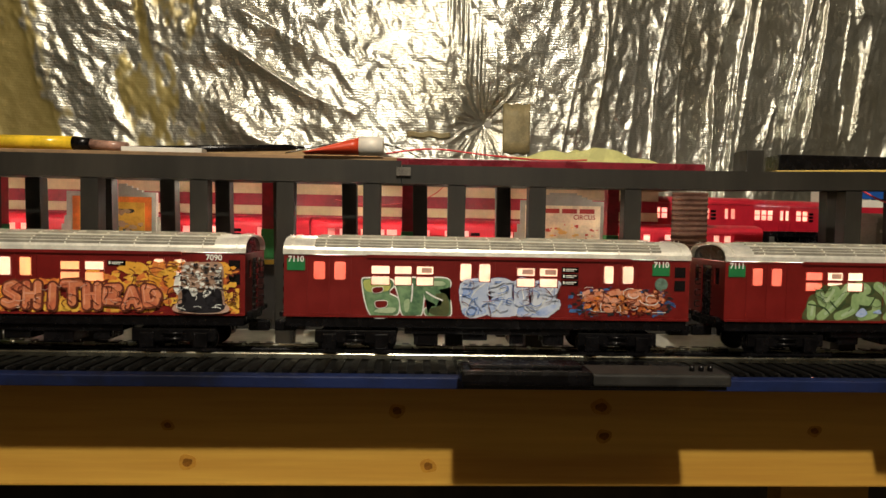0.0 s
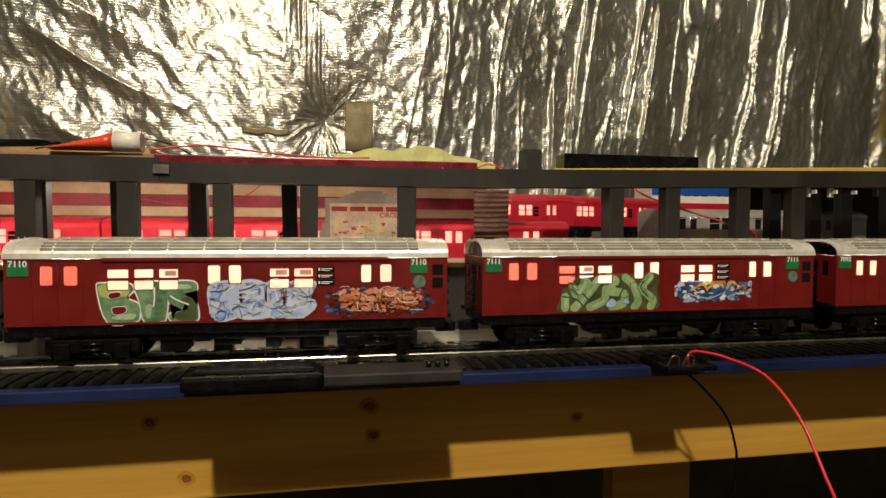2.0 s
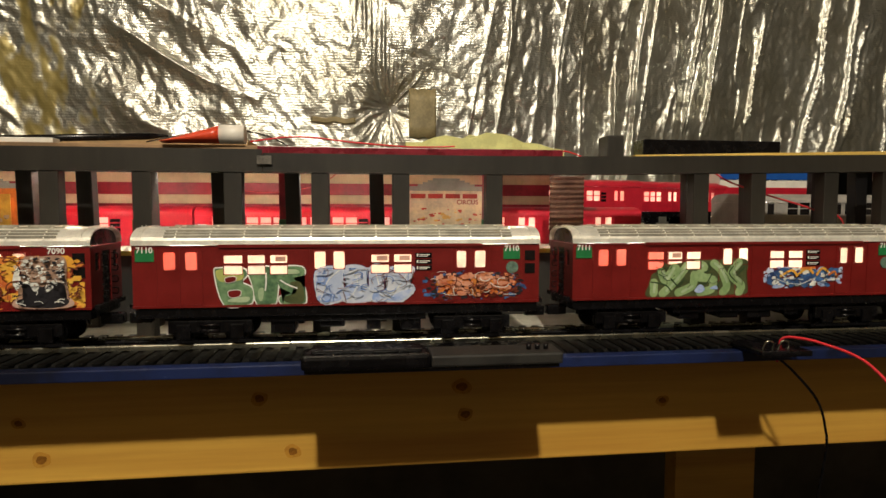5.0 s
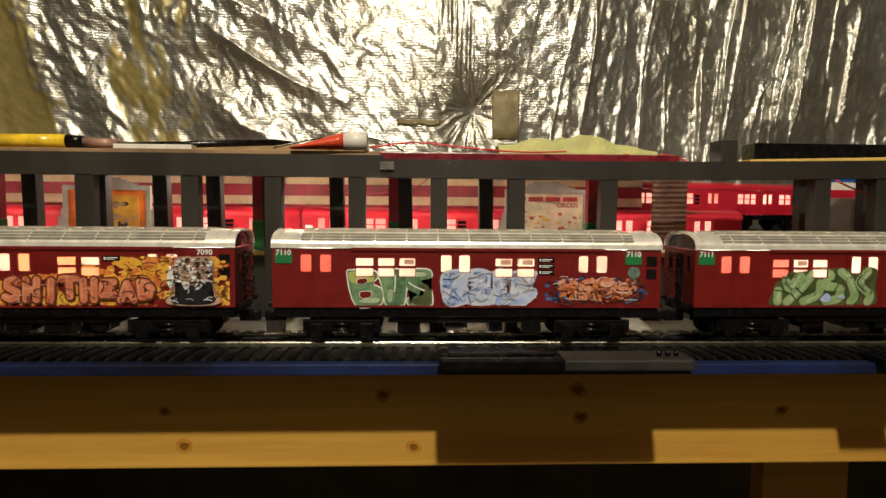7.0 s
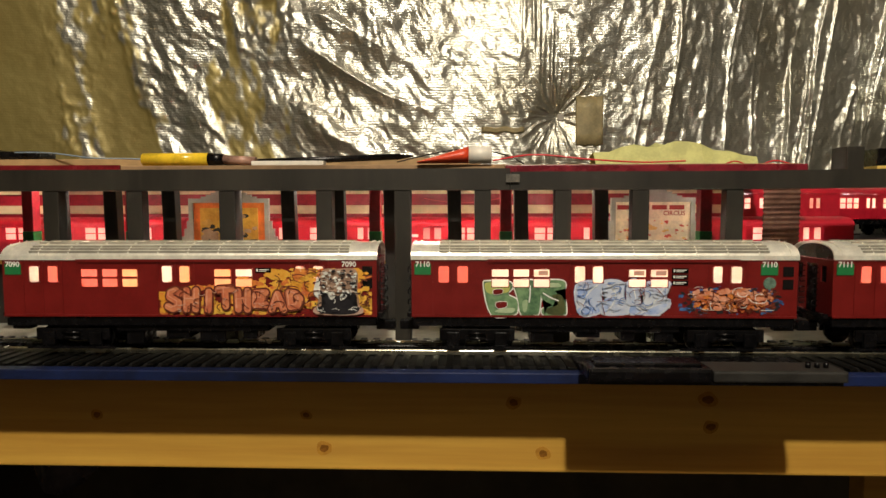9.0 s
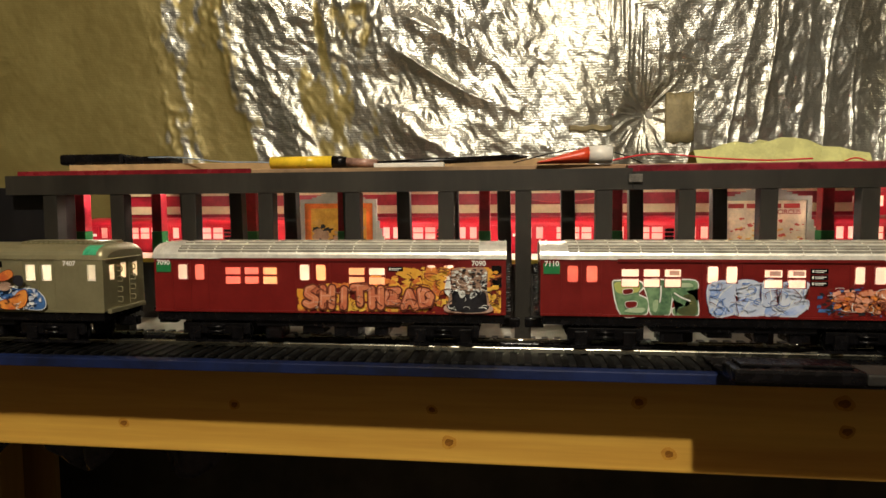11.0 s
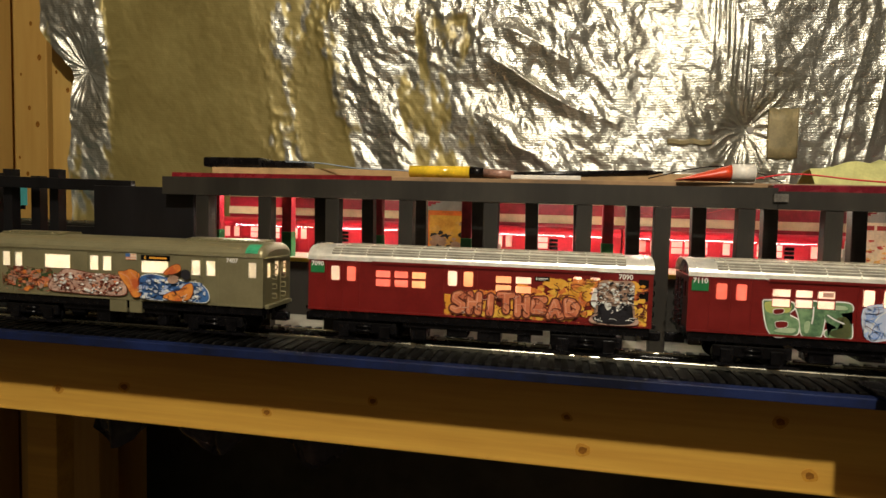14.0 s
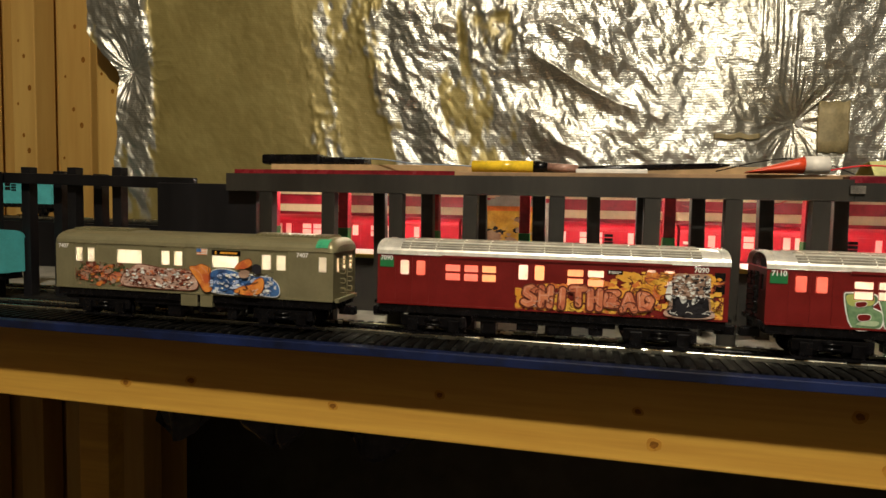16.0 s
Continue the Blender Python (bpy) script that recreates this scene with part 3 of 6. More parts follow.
def graffiti(parent, text, x0, x1, z0, z1, fat, outline, fill, shine, label, base=0.0003, slant=0.0, bulge=0.06, edge=1.25, cut=()):
    """Painted letters on the side of a car: outline, fill and highlight."""
    n = len(text)
    cw = (x1 - x0) / n
    rnd = random.Random(text)
    root = None
    for name, w, m, rise in (("graffiti", fat * edge, outline, base), ("letter_fill", fat, fill, base + 0.0004), ("letter_shine", fat * 0.16, shine, base + 0.0008)):
        bm = fresh()
        lift = [rise]
        rnd.seed(text)
        for i, ch in enumerate(text):
            zz = z0 + rnd.uniform(0, bulge) * (z1 - z0)
            top = z1 - rnd.uniform(0, bulge) * (z1 - z0)
            sk = rnd.uniform(-0.1, 0.1) + slant
            for line in GLYPH.get(ch, []):
                pts = []
                for u, v in line:
                    px = x0 + cw * (i + 0.12 + 0.76 * u) + sk * (v - 0.5) * cw
                    pz = zz + fat / 2 + v * (top - zz - fat)
                    if name == "letter_shine":
                        px, pz = px - fat * 0.22, pz + fat * 0.22
                    pts.append((px, pz))
                stroke(bm, pts, w, lift, 0.000004)
        cut_windows(bm, cut)
        ob = part(name, bm, m, root or parent, label if name == "graffiti" else "")
        root = root or ob
    return root


def cut_windows(bm, which):
    """Takes the paint off the panes, which shine through it."""
    base = BZ
    holes = [(a, b, base + 0.0262, base + 0.040) for a, b in DOORS] + [(a, b, base + c, base + d) for a, b in TRIPLE + PAIR for c, d in ((0.0309, 0.0375), (0.0228, 0.0298))]
    for k in which:
        h = holes[k]
        for co, no in (((h[0], 0, 0), (1, 0, 0)), ((h[1], 0, 0), (1, 0, 0)), ((0, 0, h[2]), (0, 0, 1)), ((0, 0, h[3]), (0, 0, 1))):
            bmesh.ops.bisect_plane(bm, geom=bm.verts[:] + bm.edges[:] + bm.faces[:], dist=1e-7, plane_co=co, plane_no=no)
        gone = [f for f in bm.faces if h[0] < f.calc_center_median().x < h[1] and h[2] < f.calc_center_median().z < h[3]]
        bmesh.ops.delete(bm, geom=gone, context="FACES")


def curve_round(pts, closed=True, steps=4):
    """A smooth line through points (u, v)."""
    n, out = len(pts), []
    for i in range(n if closed else n - 1):
        p = [pts[(i + k - 1) % n] if closed else pts[min(max(i + k - 1, 0), n - 1)] for k in range(4)]
        for k in range(steps):
            t = k / steps
            out.append(tuple(0.5 * (2 * p[1][c] + (p[2][c] - p[0][c]) * t + (2 * p[0][c] - 5 * p[1][c] + 4 * p[2][c] - p[3][c]) * t * t + (3 * p[1][c] - p[0][c] - 3 * p[2][c] + p[3][c]) * t ** 3) for c in (0, 1)))
    if not closed:
        out.append(pts[-1])
    return out


def mural(parent, x0, x1, z0, z1, layers, label, base=0.0003, cut=()):
    """Painted shapes on the side of a car, layer over layer: (name, material, closed, width, lines of (u, v)).
    A closed line is filled and edged by its width; an open one is a brush line of that width."""
    root, y = None, base
    for name, m, closed, w, lines in layers:
        bm = fresh()
        lift = [y]
        for line in lines:
            pts = [(x0 + (x1 - x0) * u, z0 + (z1 - z0) * v) for u, v in curve_round(line, closed)]
            if closed:
                lift[0] += 0.000004
                f = bm.faces.new([bm.verts.new((x, -lift[0], z)) for x, z in pts])
                bmesh.ops.triangulate(bm, faces=[f])
                pts = pts + pts[:1]
            if w:
                stroke(bm, pts, w, lift, 0.0000005)
        cut_windows(bm, cut)
        ob = part(name if root else "graffiti", bm, m, root or parent, "" if root else label)
        root = root or ob
        y = lift[0] + 0.00012
    return root


def scrawl(parent, x0, x1, z0, z1, count, w, m, base, seed, size=0.35, cut=()):
    """Thin painted curls and edges scattered over a piece."""
    rnd = random.Random(seed)
    bm, lift = fresh(), [base]
    for i in range(count):
        x, z = rnd.uniform(x0, x1), rnd.uniform(z0, z1)
        a, pts = rnd.uniform(0, 6.28), []
        turn = rnd.uniform(-1.1, 1.1)
        for k in range(5):
            pts.append((min(max(x, x0), x1), min(max(z, z0), z1)))
            d = (z1 - z0) * size * rnd.uniform(0.2, 0.45)
            x, z, a = x + d * 1.3 * math.cos(a), z + d * 0.8 * math.sin(a), a + turn
        stroke(bm, curve_round(pts, False, 3), w * rnd.uniform(0.6, 1.2), lift, 0.0000005)
    cut_windows(bm, cut)
    ob = part("line_work", bm, m, parent)
    ob["kind"] = "stuff"
    return ob


def splatter(parent, x0, x1, z0, z1, layers, count, label, seed, name="graffiti", base=0.0002, jag=0.55, size=(0.15, 0.4), rise0=1.0, shrink=0.0, low=0.0, cut=()):
    """A cloud of overlapping painted flakes, layer by layer, each in its own colour."""
    rnd = random.Random(seed)
    root = None
    for li, m in enumerate(layers):
        bm = fresh()
        y = base + 0.00025 * li
        for i in range(count):
            u = rnd.random()
            cx = x0 + (x1 - x0) * u
            tall = (rise0 + (1 - rise0) * min(1, u * 1.6)) * (1 - 0.45 * abs(2 * u - 1) ** 4 if rise0 == 1 else 1) - shrink * li
            cz = z0 + (z1 - z0) * (0.5 + (rnd.random() - 0.5) * tall + (1 - tall) * low)
            cx = x0 + (x1 - x0) * (0.5 + (u - 0.5) * (1 - shrink * li))
            r = (z1 - z0) * rnd.uniform(*size) * (0.8 if li else 1.0)
            r = min(r, cz - z0 + r * 0.3, z1 - cz + r * 0.3)
            a0 = rnd.random() * 6.3
            y += 0.000004
            k = rnd.randint(6, 10)
            ring = []
            for j in range(k):
                q = r * rnd.uniform(1 - jag, 1)
                zz = min(max(cz + q * 0.8 * math.sin(a0 + 6.283 * j / k), z0), z1)
                xx = min(max(cx + q * 1.3 * math.cos(a0 + 6.283 * j / k), x0), x1)
                ring.append(bm.verts.new((xx, -y, zz)))
            bm.faces.new(ring)
        cut_windows(bm, cut)
        ob = part(name if not root else "paint_layer", bm, m, root or parent, label if not root else "")
        ob["kind"] = "stuff"
        root = root or ob
    return root


def subway_car(x, y, number, label, paint=RED, kind="red", rz=0.0, rail=1.0003, dim=(), warm=(), pads=()):
    """A model subway car: body shell with openings, ribbed roof, lit panes, trucks and underfloor gear. Its side is local y = 0."""
    z = rail
    B = 1.030 - rail
    car = thing("subway_car", x, y, z, label, "model train car", "cars of the front train", rz)
    holes = []
    zt, zb = B + 0.040, B + 0.0262
    if kind == "red":
        dh = [(a, b, zb, zt) for a, b in DOORS]
        wh = [(a, b, c, d) for a, b in TRIPLE + PAIR for c, d in ((B + 0.0305 + 0.0004, B + 0.0375), (B + 0.0228, B + 0.0298))]
    else:
        dh = [(a, b, zb, zt) for a, b in ((0.024, 0.032), (0.038, 0.046), (0.122, 0.131), (0.136, 0.145), (0.229, 0.238), (0.244, 0.253), (0.286, 0.2935))]
        wh = [(0.072, 0.100, zb, B + 0.0395), (0.177, 0.205, zb, B + 0.0375)]
    holes = dh + wh
    bm = fresh()
    holed(bm, (0, L), B, B + 0.0445, holes, 0, 0.0016)
    body = part("body", bm, paint, car)
    bm = fresh()
    holed(bm, (0, L), B, B + 0.0445, [(L - h[1], L - h[0], h[2], h[3]) for h in holes], W - 0.0016, W)
    part("far_side", bm, paint, body)
    # end walls with a storm door and windows
    for nm, xe, s in (("end_wall", 0.0, 1), ("end_wall", L, -1)):
        bm = fresh()
        xs = sorted((xe, xe + s * 0.0016))
        holed(bm, (0.0017, W - 0.0017), B, B + 0.044, [(0.0085, 0.0155, B + 0.026, B + 0.039), (0.0405, 0.0475, B + 0.026, B + 0.039), (0.0205, 0.0355, B + 0.0004, B + 0.04)], 0, xs[1] - xs[0])
        for v in bm.verts:
            v.co = (xs[0] + v.co.y, v.co.x, v.co.z)
        e = part("end_wall", bm, paint, car)
        bm = fresh()
        xd = sorted((xe + s * 0.0006, xe + s * 0.0014))
        box(bm, xd[0], xd[1], 0.0205, 0.0355, B, B + 0.026)
        box(bm, xd[0], xd[1], 0.0205, 0.0245, B + 0.026, B + 0.04)
        box(bm, xd[0], xd[1], 0.0315, 0.0355, B + 0.026, B + 0.04)
        part("storm_door", bm, BLACK if kind == "red" else SILVER, e)
        bm = fresh()
        for ya, yb in ((0.0085, 0.0155), (0.0245, 0.0315), (0.0405, 0.0475)):
            box(bm, xd[0], xd[1], ya, yb, B + 0.026, B + 0.04)
        part("end_window", bm, DARKGLASS if kind == "red" else PANE, e)
        for ya in (0.019, 0.037):
            for k in range(4):
                zq = B + 0.006 + 0.009 * k
                bm = fresh()
                tube(bm, [(xe, ya, zq), (xe - s * 0.004, ya, zq), (xe - s * 0.004, ya, zq + 0.004), (xe, ya, zq + 0.004)], 0.0005, 5)
                part("grab_iron", bm, BLACK if kind == "red" else SILVER, e)
        bm = fresh()
        box(bm, min(xe, xe - s * 0.004), max(xe, xe - s * 0.004), 0.004, W - 0.004, B - 0.002, B + 0.0015, 0.0004)
        part("buffer_sill", bm, BLACK if kind == "red" else SILVER, e)
    # door leaves: thin raised frames and a joint
    step = [(0.0165, 0.0485), (0.1245, 0.1545), (0.2315, 0.2615)] if kind == "red" else [(0.020, 0.050), (0.119, 0.148), (0.226, 0.256)]
    for a, b in step:
        bm = fresh()
        t = 0.0005
        holed(bm, (a, b), B + 0.001, B + 0.0435, [(a + t, (a + b) / 2 - t / 2, B + 0.0015, B + 0.043), ((a + b) / 2 + t / 2, b - t, B + 0.0015, B + 0.043)], -0.0005, -0.00005)
        part("door", bm, paint, body)
    bm = fresh()
    box(bm, 0, L, -0.0008, -0.00005, B - 0.0008, B + 0.0008)
    part("sill", bm, paint, body)
    # panes
    rnd = random.Random(number)
    for i, h in enumerate(holes):
        bm = fresh()
        box(bm, h[0], h[1], 0.0007, 0.0012, h[2], h[3])
        pm = PANE if kind == "red" else PANE_WHITE
        if kind == "red" and i in dim:
            pm = PANE_PINK
        elif kind == "red" and i in warm:
            pm = PANE_WARM
        part("window_pane", bm, pm, body)
        bm = fresh()
        rim(bm, *h, 0.0004, 0.0014 if h[3] - h[2] > 0.01 else 0.0007)
        part("window_frame", bm, paint if kind == "red" else ROOF, body)
        if i in pads:
            bm = fresh()
            w, g = h[1] - h[0], h[3] - h[2]
            box(bm, h[0] + 0.32 * w, h[1] - 0.12 * w, 0.0002, 0.0005, h[2] + 0.25 * g, h[3] - 0.22 * g)
            part("seat_back", bm, PAD, body, "brownish seat back behind the window")
    # inside
    bm = fresh()
    box(bm, 0.003, L - 0.003, 0.003, W - 0.003, B + 0.002, B + 0.0035)
    part("car_floor", bm, INNER, car)
    bm = fresh()
    for k in range(7):
        xx = 0.03 + 0.04 * k
        box(bm, xx - 0.012, xx + 0.012, W / 2 - 0.002, W / 2 + 0.002, B + 0.0445, B + 0.0465)
    part("interior_lamp", bm, CARLIGHT, car)
    # roof
    bm = fresh()
    rise = 0.0128
    prof = roof_profile(W, B + 0.0447, rise)
    inner = [(W / 2 + (y - W / 2) * 0.97, B + 0.0447 + (q - B - 0.0447) * 0.93) for y, q in prof]
    sweep(bm, prof + inner[::-1], *((-0.0005, L + 0.0005) if kind == "red" else (0.004, L - 0.004)))
    roof = part("roof", bm, ROOF if kind == "red" else paint, car)
    for xe, s in ((0.004, -1), (L - 0.004, 1)):
        bm = fresh()
        if kind == "red":
            sweep(bm, [(W / 2 + (y - W / 2) * 0.96, B + 0.0442 + (q - B - 0.0447) * 0.92) for y, q in prof], xe - 0.0008, xe + 0.0008)
            part("end_bulkhead", bm, BLACK, roof, "black bulkhead under the roof's end")
            continue
        rings = []
        for k in range(7):
            u = k / 6
            f = math.sqrt(1 - (u * 0.85) ** 2)
            rings.append([bm.verts.new((xe + s * 0.006 * u, W / 2 + (y - W / 2) * f ** 0.3, B + 0.0447 + (q - B - 0.0447) * f)) for y, q in prof])
        for a, b in zip(rings, rings[1:]):
            for k in range(len(prof) - 1):
                bm.faces.new((a[k], a[k + 1], b[k + 1], b[k]))
        bm.faces.new(rings[-1])
        part("roof_end", bm, paint, roof)
    if kind == "red":
        bm = fresh()
        for j, k in enumerate((2, 3, 4, 6, 8, 10, 12, 13)):
            yy, qq = prof[k]
            box(bm, 0.022, L - 0.022, yy - 0.00045, yy + 0.00045, qq - 0.0006, qq + 0.0013)
        part("roof_rib", bm, RIB_SHADE, roof, "raised ribs, their shadow lines painted in as darker grey")
        for i in range(13):
            xx = 0.006 + i * (L - 0.012) / 12
            bm = fresh()
            lift = [(W / 2 + (y - W / 2) * 1.01, q + 0.0009) for y, q in prof[1:-1]]
            sweep(bm, lift + [(y, q - 0.0008) for y, q in lift[::-1]], xx - 0.0004, xx + 0.0004)
            part("roof_seam", bm, ROOF, roof)
        bm = fresh()
        box(bm, 0.060, L - 0.045, -0.0013, -0.0001, B + 0.0428, B + 0.0452)
        part("drip_rail", bm, paint, roof)
        bm = fresh()
        for xq in (0.0, L):
            for k in range(10):
                yy, qq = prof[1 + k * 14 // 9 if k < 9 else 15]
                cyl(bm, (abs(xq - 0.0008), yy, qq + 0.0002), (abs(xq - 0.0008), yy, qq + 0.0012), 0.0004, n=6)
        part("roof_rivets", bm, ROOF, roof)
    else:
        for xa, xb in ((0.010, 0.075), (L - 0.085, L - 0.010)):
            bm = fresh()
            top = [(W / 2 + (y - W / 2) * 0.6, B + 0.0447 + rise * 1.02 + 0.002 * (1 - ((y - W / 2) / (W / 2)) ** 2)) for y, q in prof[3:-3]]
            sweep(bm, top + [(y, B + 0.055) for y, q in top[::-1]], xa, xb)
            for k in range(16):
                xx = xa + (xb - xa) * (k + 0.5) / 16
                box(bm, xx - 0.0006, xx + 0.0006, 0.012, W - 0.012, B + 0.0575, B + 0.0592)
            part("roof_vent", bm, paint, roof)
    # below the floor
    bm = fresh()
    box(bm, 0.001, L - 0.001, 0.001, W - 0.001, B - 0.0085, B - 0.0009, 0.0008)
    box(bm, 0.088, L - 0.088, 0.004, W - 0.004, B - 0.0135, B - 0.0086, 0.0008)
    part("underframe", bm, BLACK, car)
    rnd = random.Random(number * 3)
    xs = 0.095
    while xs < 0.2:
        w = rnd.uniform(0.008, 0.022)
        bm = fresh()
        box(bm, xs, xs + w, 0.006, 0.028, B - rnd.uniform(0.017, 0.025), B - 0.0072, 0.001)
        part("underfloor_box", bm, BLACK, car)
        xs += w + rnd.uniform(0.008, 0.02)
    for xa, xb in ((0.143, 0.161), (0.164, 0.177)) if kind != "red" else ():
        bm = fresh()
        box(bm, xa, xb, -0.0002, 0.012, B - 0.0125, B - 0.0010, 0.0006)
        part("equipment_box", bm, paint, car, "olive equipment box below the sill")
    for xt in (0.052, L - 0.052):
        t = truck(car, xt)
        t.location.z = 0.0258
    for xc in (-0.012, L - 0.004):
        bm = fresh()
        box(bm, xc, xc + 0.016, W / 2 - 0.004, W / 2 + 0.004, B - 0.016, B - 0.008, 0.001)
        part("coupler", bm, BLACK, car)
    return car


def number_plate(car, x, z, text, green=True):
    if green:
        bm = fresh()
        box(bm, x - 0.0065, x + 0.0065, -0.0007, -0.0001, z - 0.0075, z + 0.001)
        part("number_board", bm, GREENPLATE, car)
    words(text, 0.0058, "car_number", LETTER, car, (x, -0.0008, z - 0.0012), 0.00012, label="white car number")


def line_sign(car, x, z, count=3):
    for k in range(count):
        bm = fresh()
        box(bm, x, x + 0.0125, -0.0007, -0.0001, z - 0.0048 * k - 0.0036, z - 0.0048 * k)
        s = part("route_sign", bm, BLACK, car, "black route sign with white bars")
        bm = fresh()
        box(bm, x + 0.001, x + 0.0022, -0.001, -0.0008, z - 0.0048 * k - 0.0028, z - 0.0048 * k - 0.0008)
        box(bm, x + 0.003, x + 0.011, -0.001, -0.0008, z - 0.0048 * k - 0.0017, z - 0.0048 * k - 0.0011)
        box(bm, x + 0.003, x + 0.009, -0.001, -0.0008, z - 0.0048 * k - 0.0028, z - 0.0048 * k - 0.0023)
        part("sign_bars", bm, LETTER, s)


# paint of the graffiti
def paint(name, rgb, dark=None, scale=60):
    return mat(name, rgb, 0.45, 0, 0.2, scale, dark=dark, spread=0.5)


G_WHITE = paint("white_spray", (0.75, 0.76, 0.72))
G_BLACK = paint("black_spray", (0.015, 0.014, 0.018))
G_GREEN = paint("green_spray", (0.20, 0.34, 0.17), (0.05, 0.12, 0.06), 55)
G_LIME = paint("lime_spray", (0.33, 0.46, 0.22), (0.20, 0.32, 0.13), 60)
G_PALE = paint("pale_blue_spray", (0.52, 0.60, 0.78), (0.22, 0.34, 0.66), 70)
G_BLUE = paint("blue_spray", (0.06, 0.17, 0.42), (0.02, 0.05, 0.15), 90)
G_ORANGE = paint("orange_spray", (0.75, 0.28, 0.05), (0.5, 0.1, 0.03), 90)
G_PEACH = paint("peach_spray", (0.72, 0.36, 0.24), (0.6, 0.2, 0.1), 90)
G_YELLOW = paint("yellow_spray", (0.80, 0.48, 0.07), (0.7, 0.3, 0.03), 50)
G_BROWN = paint("brown_spray", (0.14, 0.03, 0.015))
G_TAN = paint("tan_spray", (0.45, 0.30, 0.22), (0.3, 0.18, 0.12), 90)

G_MINT = paint("mint_spray", (0.45, 0.55, 0.36), (0.3, 0.42, 0.24), 60)
G_SKY = paint("sky_spray", (0.60, 0.64, 0.72), (0.42, 0.50, 0.68), 45)
G_CITRON = paint("citron_spray", (0.52, 0.52, 0.14), (0.36, 0.42, 0.12), 40)
G_OLIVE = paint("olive_spray", (0.09, 0.10, 0.035), (0.05, 0.065, 0.025), 60)
G_CRACK = paint("mid_blue_spray", (0.10, 0.20, 0.48))
G_DEEP = paint("deep_green_spray", (0.035, 0.07, 0.025))
G_SALMON = paint("salmon_spray", (0.66, 0.24, 0.11), (0.5, 0.12, 0.06), 90)
G_BLUSH = paint("blush_spray", (0.58, 0.40, 0.32), (0.45, 0.26, 0.19), 90)
BZ = 1.030 - 1.0003
PITCH = 0.3235


def red_car(x, y, number, text, label, dim=(), rz=0.0, emblem=False, warm=(), pads=()):
    car = subway_car(x, y, number, label, RED, "red", rz, dim=dim, warm=warm, pads=pads)
    number_plate(car, 0.0088, BZ + 0.0405, text)
    number_plate(car, L - 0.022, BZ + 0.0405, text, emblem)
    line_sign(car, 0.2035, BZ + 0.0382, 1 if number == 7090 else 3)
    bm = fresh()
    box(bm, L - 0.0115, L - 0.0035, -0.0006, -0.0001, BZ + 0.032, BZ + 0.0395)
    box(bm, L - 0.0115, L - 0.0035, -0.0006, -0.0001, BZ + 0.022, BZ + 0.0295)
    part("cab_window", bm, DARKGLASS, car)
    if emblem:
        bm = fresh()
        cyl(bm, (L - 0.0215, 0, BZ + 0.0265), (L - 0.0215, -0.0007, BZ + 0.0265), 0.0048, n=20)
        part("emblem", bm, mat("grey_green_emblem", (0.10, 0.17, 0.13), 0.5, 0, 0.4, 300), car, "round green and grey emblem")
    return car


c7110 = red_car(-0.078, 0.0, 7110, "7110", "dark red model subway car with green and pale blue graffiti", (0, 1), 0, True, (), (10, 12, 14))
LETTER_B = [(0.0, 0.88), (0.06, 1.0), (0.30, 0.99), (0.35, 0.82), (0.29, 0.62), (0.40, 0.46), (0.41, 0.16), (0.36, 0.02), (0.10, 0.01)]
LETTER_U = [(0.37, 1.0), (0.65, 1.0), (0.69, 0.70), (0.67, 0.10), (0.62, 0.02), (0.46, 0.02), (0.41, 0.55)]
LETTER_S = [(0.70, 1.0), (0.95, 1.02), (0.98, 0.80), (0.86, 0.71), (0.97, 0.52), (1.0, 0.14), (0.96, 0.01), (0.74, 0.01), (0.71, 0.20), (0.83, 0.30), (0.71, 0.48), (0.69, 0.70)]
LETTER_HOLES = ([(0.12, 0.74), (0.22, 0.77), (0.22, 0.66), (0.13, 0.62)], [(0.15, 0.38), (0.27, 0.40), (0.27, 0.26), (0.17, 0.22)])
mural(c7110, 0.057, 0.122, BZ + 0.0006, BZ + 0.0278, (
    ("letter_edge", G_WHITE, True, 0.0019, (LETTER_B, LETTER_U, LETTER_S)),
    ("letter_fill", G_GREEN, True, 0, (LETTER_B, LETTER_U, LETTER_S)),
    ("letter_tint", G_CITRON, True, 0, ([(0.01, 0.88), (0.06, 0.97), (0.29, 0.97), (0.30, 0.70), (0.16, 0.64), (0.05, 0.66)],)),
    ("letter_tint", G_OLIVE, True, 0, ([(0.82, 0.58), (0.92, 0.62), (0.97, 0.45), (0.98, 0.10), (0.90, 0.03), (0.78, 0.06), (0.76, 0.20), (0.90, 0.34)],)),
    ("letter_tint", G_MINT, True, 0, ([(0.14, 0.10), (0.34, 0.08), (0.37, 0.22), (0.20, 0.20)], [(0.47, 0.40), (0.53, 0.45), (0.52, 0.15), (0.48, 0.12)], [(0.72, 0.94), (0.90, 0.95), (0.92, 0.84), (0.73, 0.84)])),
    ("letter_line", G_WHITE, False, 0.0011, ([(0.56, 0.86), (0.56, 0.62), (0.55, 0.40)], [(0.72, 0.66), (0.80, 0.54), (0.90, 0.44)])),
    ("hole_edge", G_WHITE, True, 0.0009, LETTER_HOLES),
    ("letter_hole", RED, True, 0, LETTER_HOLES),
), "bubble letters in green with white outline", cut=(7, 9, 11))
